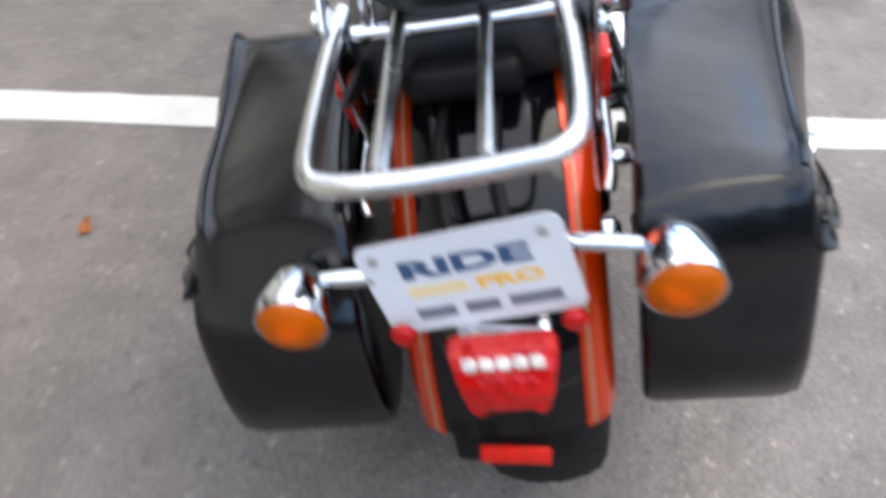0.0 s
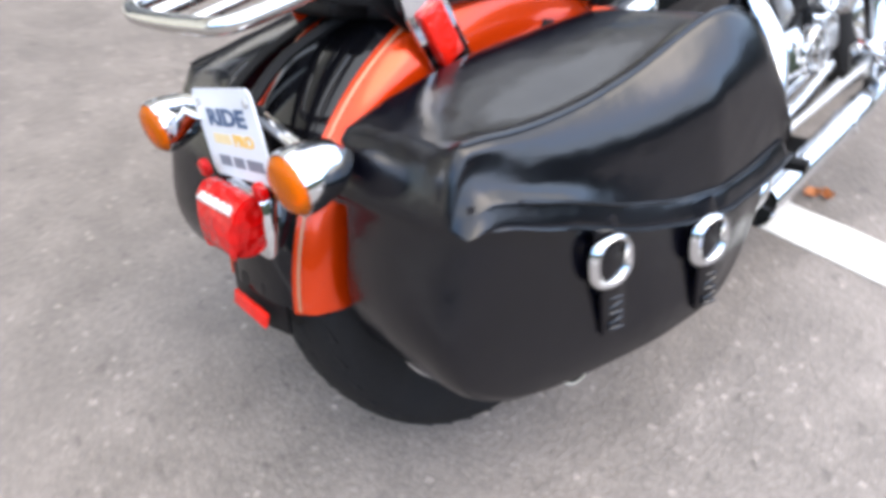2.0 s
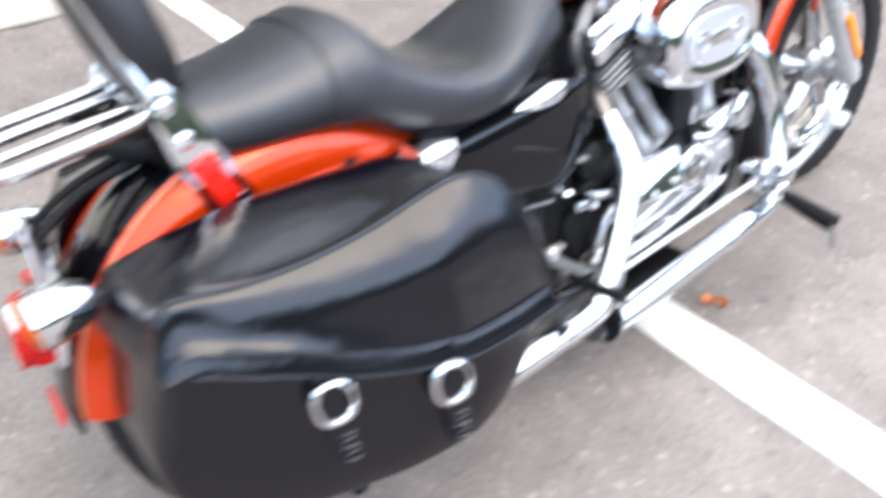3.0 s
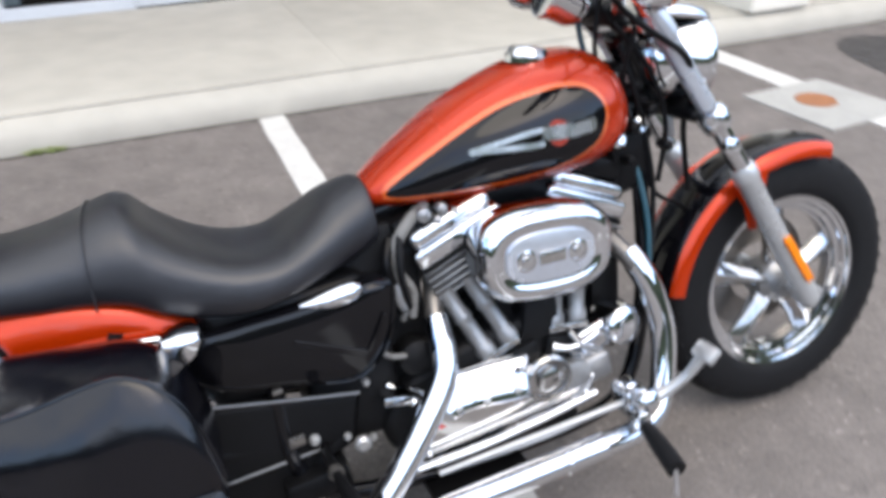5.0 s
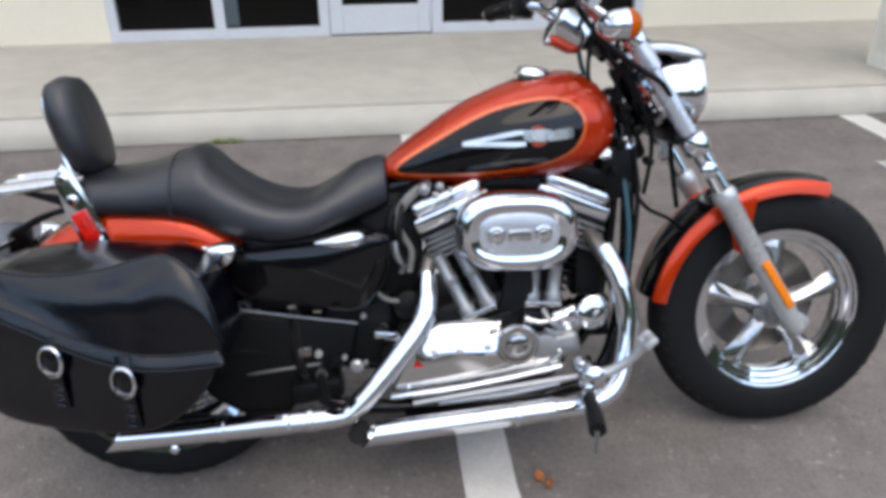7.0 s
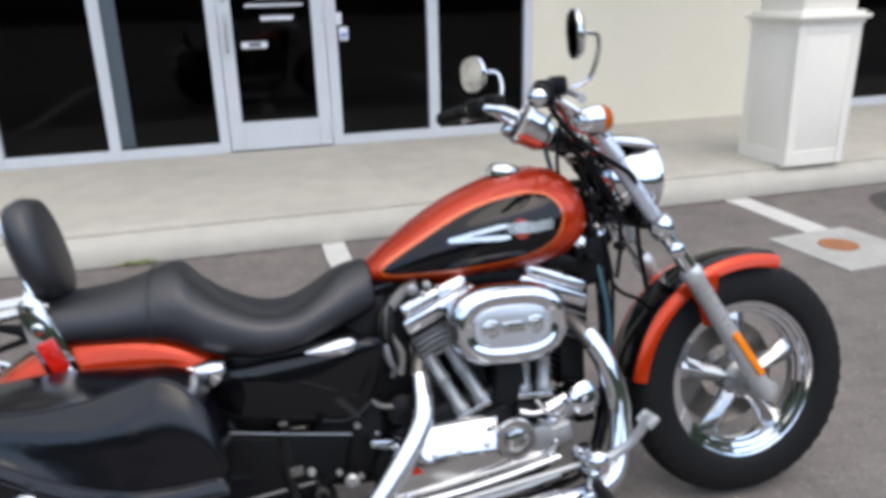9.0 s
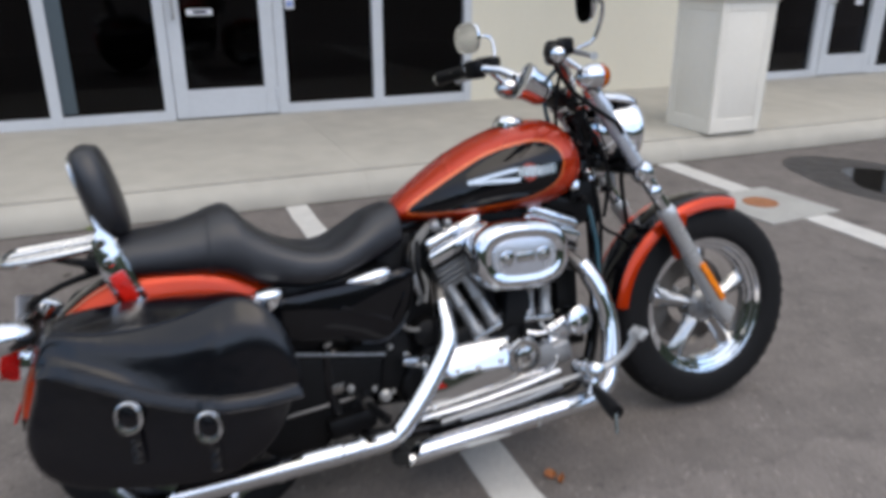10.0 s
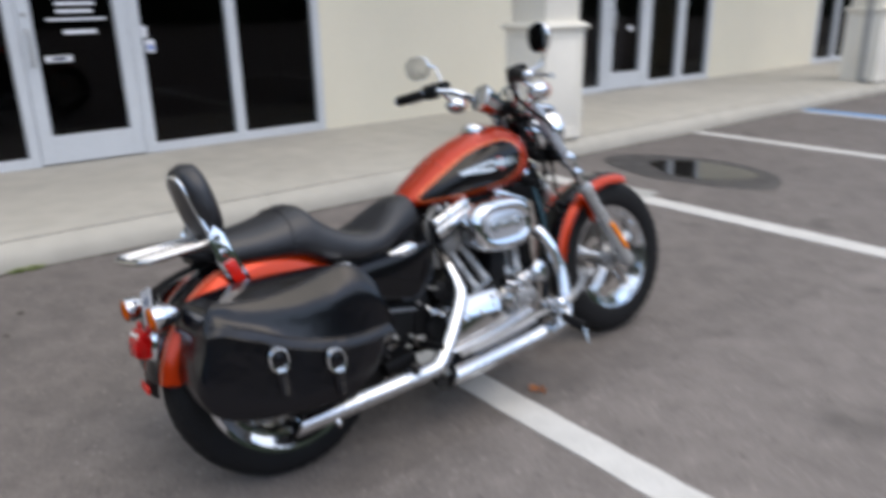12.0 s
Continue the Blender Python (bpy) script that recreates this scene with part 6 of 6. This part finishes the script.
# ---- fork, lamp, bars ----
fork = new("front_fork")
fork.parent = bike
fork["label"] = "silver and chrome telescopic front fork"
A, B, C, D = Vector((0.118, 1.550, 0.316)), Vector((0.118, 1.352, 0.642)), Vector((0.116, 1.272, 0.766)), Vector((0.112, 1.128, 0.99))
for s in (1, -1):
    k = Vector((s, 1, 1))
    a, b, c, d = A * k, B * k, C * k, D * k
    L = (b - a).length
    part("slider", lathe([(0.012, -0.022), (0.021, -0.018), (0.024, 0.01), (0.0245, 0.05), (0.0232, L * 0.5), (0.0240, L - 0.03), (0.027, L - 0.024), (0.028, L), (0.023, L + 0.012)], along(a, b), 24), SLIDER, fork, "brushed silver fork slider")
    part("tube", rod(b, c, 0.0205, 20), CHROME, fork)
    part("collar", lathe([(0.021, -0.034), (0.029, -0.029), (0.032, -0.018), (0.032, 0.002), (0.028, 0.012), (0.021, 0.016)], along(c, d), 22), CHROME, fork)
    part("tube_cover", lathe([(0.0192, 0.02), (0.0192, (d - c).length * 0.70), (0.0235, (d - c).length * 0.72), (0.0235, (d - c).length * 0.82), (0.0195, (d - c).length * 0.95)], along(c, d), 20), TUBE_ALU, fork)
    part("cap", lathe([(0.024, -0.014), (0.026, 0), (0.023, 0.012), (0.012, 0.017)], along(d, d + (d - c)), 18), CHROME, fork)
    ref = along(Vector((s * 0.1455, 1.527, 0.366)), Vector((s * 0.1455, 1.452, 0.481)))
    part("reflector", rbox((0.010, 0.020, 0.137), ref @ pose(0, 0, 0.0685), 0.004), ORANGE_REFLECTOR, fork, "orange strip reflector")
    part("axle_clamp", rbox((0.045, 0.05, 0.055), pose(s * 0.108, 1.560, 0.312, -33), 0.012), ALU, fork)
part("axle", rod((-0.13, FRONT, HUB), (0.13, FRONT, HUB), 0.013), ALU, fork)
for m, w, z in ((along((0, 1.250, 0.775), (0, 1.19, 0.87)), 0.295, 0), (along((0, 1.135, 0.955), (0, 1.08, 1.05)), 0.285, 0)):
    part("fork_clamp", rbox((w - 0.06, 0.048, 0.028), m, 0.012, 3), CHROME if w < 0.29 else BLACK_SATIN, fork)
part("brake_hose", tube([(0.20, 0.965, 1.075), (0.165, 1.00, 1.04), (0.152, 1.044, 0.992), (0.150, 1.093, 0.954), (0.148, 1.143, 0.922), (0.138, 1.195, 0.886), (0.10, 1.235, 0.82), (0.07, 1.24, 0.74), (0.05, 1.27, 0.60)], 0.0062, 10, 5), PLASTIC, fork, "black brake hose")
part("caliper", rbox((0.05, 0.11, 0.07), pose(-0.085, 1.425, 0.36, 35), 0.014, 3), CAST_ALU, fork, "grey front brake caliper")
part("brake_line", tube([(0.10, 1.12, 0.98), (0.06, 1.10, 0.80), (0.05, 1.18, 0.62), (0.03, 1.27, 0.56), (-0.06, 1.40, 0.44)], 0.005, 8, 6), PLASTIC, fork)
part("cable", tube([(0.08, 1.05, 1.03), (0.07, 1.04, 0.93), (0.05, 1.06, 0.86)], 0.005, 8, 5), PLASTIC, fork)
part("cable", tube([(0.13, 1.02, 1.05), (0.05, 1.02, 1.0), (0.02, 1.05, 0.90), (0.03, 1.11, 0.80), (0.085, 1.14, 0.6), (0.105, 1.135, 0.44)], 0.0055, 8, 6), TEAL_WIRE, fork)
part("cable", tube([(-0.13, 1.02, 1.05), (-0.06, 1.10, 0.98), (-0.05, 1.16, 0.86), (-0.09, 1.10, 0.6), (-0.10, 1.0, 0.42)], 0.0055, 8, 6), PLASTIC, fork)
for y, z, x, r in ((1.13, 0.84, 0.05, 0.010), (1.155, 0.79, 0.06, 0.011), (1.12, 0.76, 0.055, 0.012), (1.18, 0.72, 0.075, 0.010), (1.14, 0.81, 0.05, 0.008), (1.10, 0.70, 0.07, 0.009)):
    part("neck_fitting", lathe([(r, 0), (r * 1.1, 0.01), (r, 0.03), (r * 0.5, 0.035)], pose(x, y, z) @ AXLE, 14), BLACK_SATIN, bike)
for y, z, r in ((1.101, 0.81, 0.009), (1.123, 0.852, 0.009), (1.088, 0.859, 0.008)):
    part("neck_bolt", lathe([(r, 0), (r, 0.008), (r * 0.5, 0.012)], pose(0.052, y, z) @ AXLE, 12), ALU, bike)
part("ignition_ring", lathe([(0.016, 0), (0.017, 0.010), (0.012, 0.014), (0.006, 0.012)], pose(0.062, 1.140, 0.762) @ AXLE, 16), CHROME, bike)
part("horn_bracket", rbox((0.010, 0.016, 0.046), pose(0.03, 1.239, 0.737, 8), 0.004), ALU, bike)
# plain box added to fill the gap between tank and shroud darkly
part("neck_filler", rbox((0.10, 0.09, 0.13), pose(0.02, 1.125, 0.695, 10), 0.015, 3), BLACK_SATIN, bike, "black filler box behind the neck")
part("cable", tube([(0.06, 1.10, 0.92), (0.075, 1.12, 0.84), (0.07, 1.15, 0.74), (0.075, 1.165, 0.62), (0.085, 1.15, 0.48)], 0.006, 8, 5), PLASTIC, fork)
part("cable", tube([(0.07, 1.08, 0.96), (0.082, 1.15, 0.87), (0.08, 1.19, 0.76), (0.07, 1.18, 0.64)], 0.0055, 8, 5), PLASTIC, fork)
part("neck_shroud", rbox((0.08, 0.055, 0.18), pose(0.0, 1.140, 0.795, 24), 0.018, 3), BLACK_SATIN, bike, "black wiring shroud behind the fork")
for s in (1, -1):
    ref = lathe([(0.012, 0), (0.019, 0.004), (0.019, 0.014), (0.010, 0.018)], pose(s * 0.128, 1.305, 0.70) @ pose(0, 0, 0, 0, 90 * s, 0), 18)
    part("brake_fitting", ref, CHROME, fork)

lamp = new("headlamp")
lamp.parent = bike
lamp["label"] = "chrome headlamp with a visor"
hm = along((0, 1.197, 0.874), (0, 1.31, 0.868))
part("bucket", lathe([(0.012, -0.035), (0.045, -0.028), (0.072, -0.005), (0.086, 0.035), (0.090, 0.075), (0.094, 0.080), (0.096, 0.095), (0.092, 0.106), (0.086, 0.108)], hm, 40, cap=False), CHROME, lamp)
part("lens", lathe([(0.088, 0.100), (0.086, 0.110), (0.070, 0.122), (0.040, 0.130), (0.002, 0.133)], hm, 40), HEAD_GLASS, lamp, "clear headlamp lens")
own = bmesh.new()
rings = []
for y, w, z, drop in smooth([(1.125, 0.046, 0.970, 0.010), (1.17, 0.066, 0.985, 0.018), (1.215, 0.072, 0.990, 0.026), (1.27, 0.070, 0.984, 0.028), (1.305, 0.060, 0.973, 0.024), (1.323, 0.042, 0.963, 0.014)], 3):
    arch = [(w * math.sin(radians(q)), math.cos(radians(q))) for q in range(-80, 81, 16)]
    rings.append([(x, y, z - drop * (1 - c) / (1 - math.cos(radians(80)))) for x, c in arch] + [(x * 0.95, y, z - 0.007 - drop * (1 - c) / (1 - math.cos(radians(80)))) for x, c in reversed(arch)])
part("visor", skin(own, rings), CHROME, lamp, "chrome visor blade")
part("visor_bracket", rbox((0.05, 0.09, 0.03), pose(0, 1.20, 0.955, -8), 0.008), BLACK_SATIN, lamp)

bars = new("handlebar")
bars.parent = bike
bars["label"] = "chrome handlebar with black grips, mirrors and a gauge"
half_bar = [(0.375, 0.882, 1.063), (0.31, 0.905, 1.072), (0.24, 0.945, 1.078), (0.17, 1.005, 1.065), (0.115, 1.06, 1.02), (0.075, 1.085, 0.985), (0.03, 1.09, 0.975)]
part("bar", tube(half_bar + [(-x, y, z) for x, y, z in reversed(half_bar)], 0.0135, 14, 6), CHROME, bars)
for s in (1, -1):
    f = (lambda x, y, z: Vector((s * x, y, z)))
    g0, g1 = f(0.262, 0.932, 1.077), f(0.372, 0.883, 1.063)
    L = (g1 - g0).length
    part("grip", lathe([(0.016, 0), (0.022, 0.004), (0.019, 0.012)] + [(0.0185 + 0.0012 * (k % 2), 0.018 + 0.008 * k) for k in range(12)] + [(0.0205, L - 0.004), (0.019, L)], along(g0, g1), 20), PLASTIC, bars, "black rubber grip")
    part("grip_end", lathe([(0.016, 0), (0.017, 0.004), (0.016, 0.010), (0.010, 0.015), (0.001, 0.016)], along(g1, g1 + (g1 - g0)), 20), CHROME, bars, "chrome grip end")
    part("switch_housing", rbox((0.06, 0.045, 0.055), Matrix.Translation(f(0.238, 0.95, 1.078)) @ pose(0, 0, 0, 0, 0, -s * 24), 0.012, 3), BLACK_SATIN, bars, "black switch housing")
    part("reservoir" if s == 1 else "clutch_perch", rbox((0.075, 0.042, 0.04), Matrix.Translation(f(0.225, 0.985, 1.092)) @ pose(0, 0, 0, 0, 0, -s * 24), 0.010, 3), BLACK_SATIN, bars)
    part("lever", tube([f(0.225, 1.0, 1.085), f(0.27, 0.995, 1.075), f(0.33, 0.985, 1.064), f(0.39, 0.962, 1.055), f(0.405, 0.955, 1.054)], [0.009, 0.007, 0.0065, 0.007, 0.009], 10, 5), ALU, bars, "silver hand lever")
    part("mirror_stem", tube([f(0.262, 1.0, 1.085), f(0.282, 1.03, 1.10), f(0.30, 1.043, 1.145), f(0.318, 1.035, 1.180), f(0.338, 0.992, 1.183)], 0.0048, 8, 6), CHROME, bars)
    mm = Matrix.Translation(f(0.345, 0.978, 1.18)) @ pose(0, 0, 0, 92, 0, -s * 14)
    own = bmesh.new()
    rings = []
    for h, q in ((-0.014, 0.12), (-0.013, 0.5), (-0.008, 0.85), (0.0, 1.0), (0.006, 1.0), (0.008, 0.96)):
        rings.append([mm @ Vector((y * q, z * q, h)) for y, z in oval(0, 0, 0.062, 0.047, 32, 2.6)])
    part("mirror", skin(own, rings), CHROME, bars, "oval chrome-backed mirror")
    own = bmesh.new()
    own.faces.new([own.verts.new(mm @ Vector((y, z, 0.0085))) for y, z in oval(0, 0, 0.058, 0.043, 32, 2.6)])
    bmesh.ops.solidify(own, geom=own.faces[:], thickness=0.001)
    part("mirror_glass", own, MIRROR, bars, "mirror glass")
    sg = along(f(0.232, 1.072, 1.018), f(0.232, 1.0, 1.016))
    sig = part("front_signal", lathe([(0.031, 0.004), (0.032, -0.002), (0.034, 0.006), (0.031, 0.028), (0.022, 0.050), (0.008, 0.062), (0.001, 0.063)], sg, 26, cap=False), CHROME, bars, "chrome bullet turn signal")
    part("lens", lathe([(0.0005, -0.030), (0.014, -0.028), (0.025, -0.021), (0.0315, -0.009), (0.0325, 0.0)], sg, 26, cap=False), AMBER, sig, "amber lens")
    part("reflector_bowl", lathe([(0.031, 0.003), (0.024, 0.014), (0.012, 0.022), (0.0005, 0.024)], sg, 20, cap=False), POLISHED, sig)
    part("signal_stalk", rod(f(0.225, 1.04, 1.03), f(0.215, 0.975, 1.075), 0.008), CHROME, bars)
    part("riser", tube([f(0.045, 1.115, 0.95), f(0.045, 1.10, 0.965), f(0.045, 1.09, 0.98)], 0.018, 14, 3), BLACK_SATIN, bars)
part("riser_clamp", rbox((0.14, 0.05, 0.045), pose(0, 1.09, 0.978, 20), 0.014, 3), BLACK_SATIN, bars)
gm = along((0.02, 1.005, 1.010), (0.015, 0.94, 1.047))
gauge = part("gauge", lathe([(0.012, -0.045), (0.035, -0.04), (0.044, -0.02), (0.047, 0.02), (0.051, 0.026), (0.051, 0.036), (0.044, 0.040)], gm, 36), CHROME, bars, "chrome gauge housing")
part("dial", lathe([(0.044, 0.036), (0.044, 0.039), (0.001, 0.039)], gm, 32), BLACK_PAINT, gauge, "black gauge dial")
part("gauge_bracket", rbox((0.06, 0.05, 0.03), pose(0.01, 1.055, 0.99, 30), 0.01), BLACK_SATIN, bars)
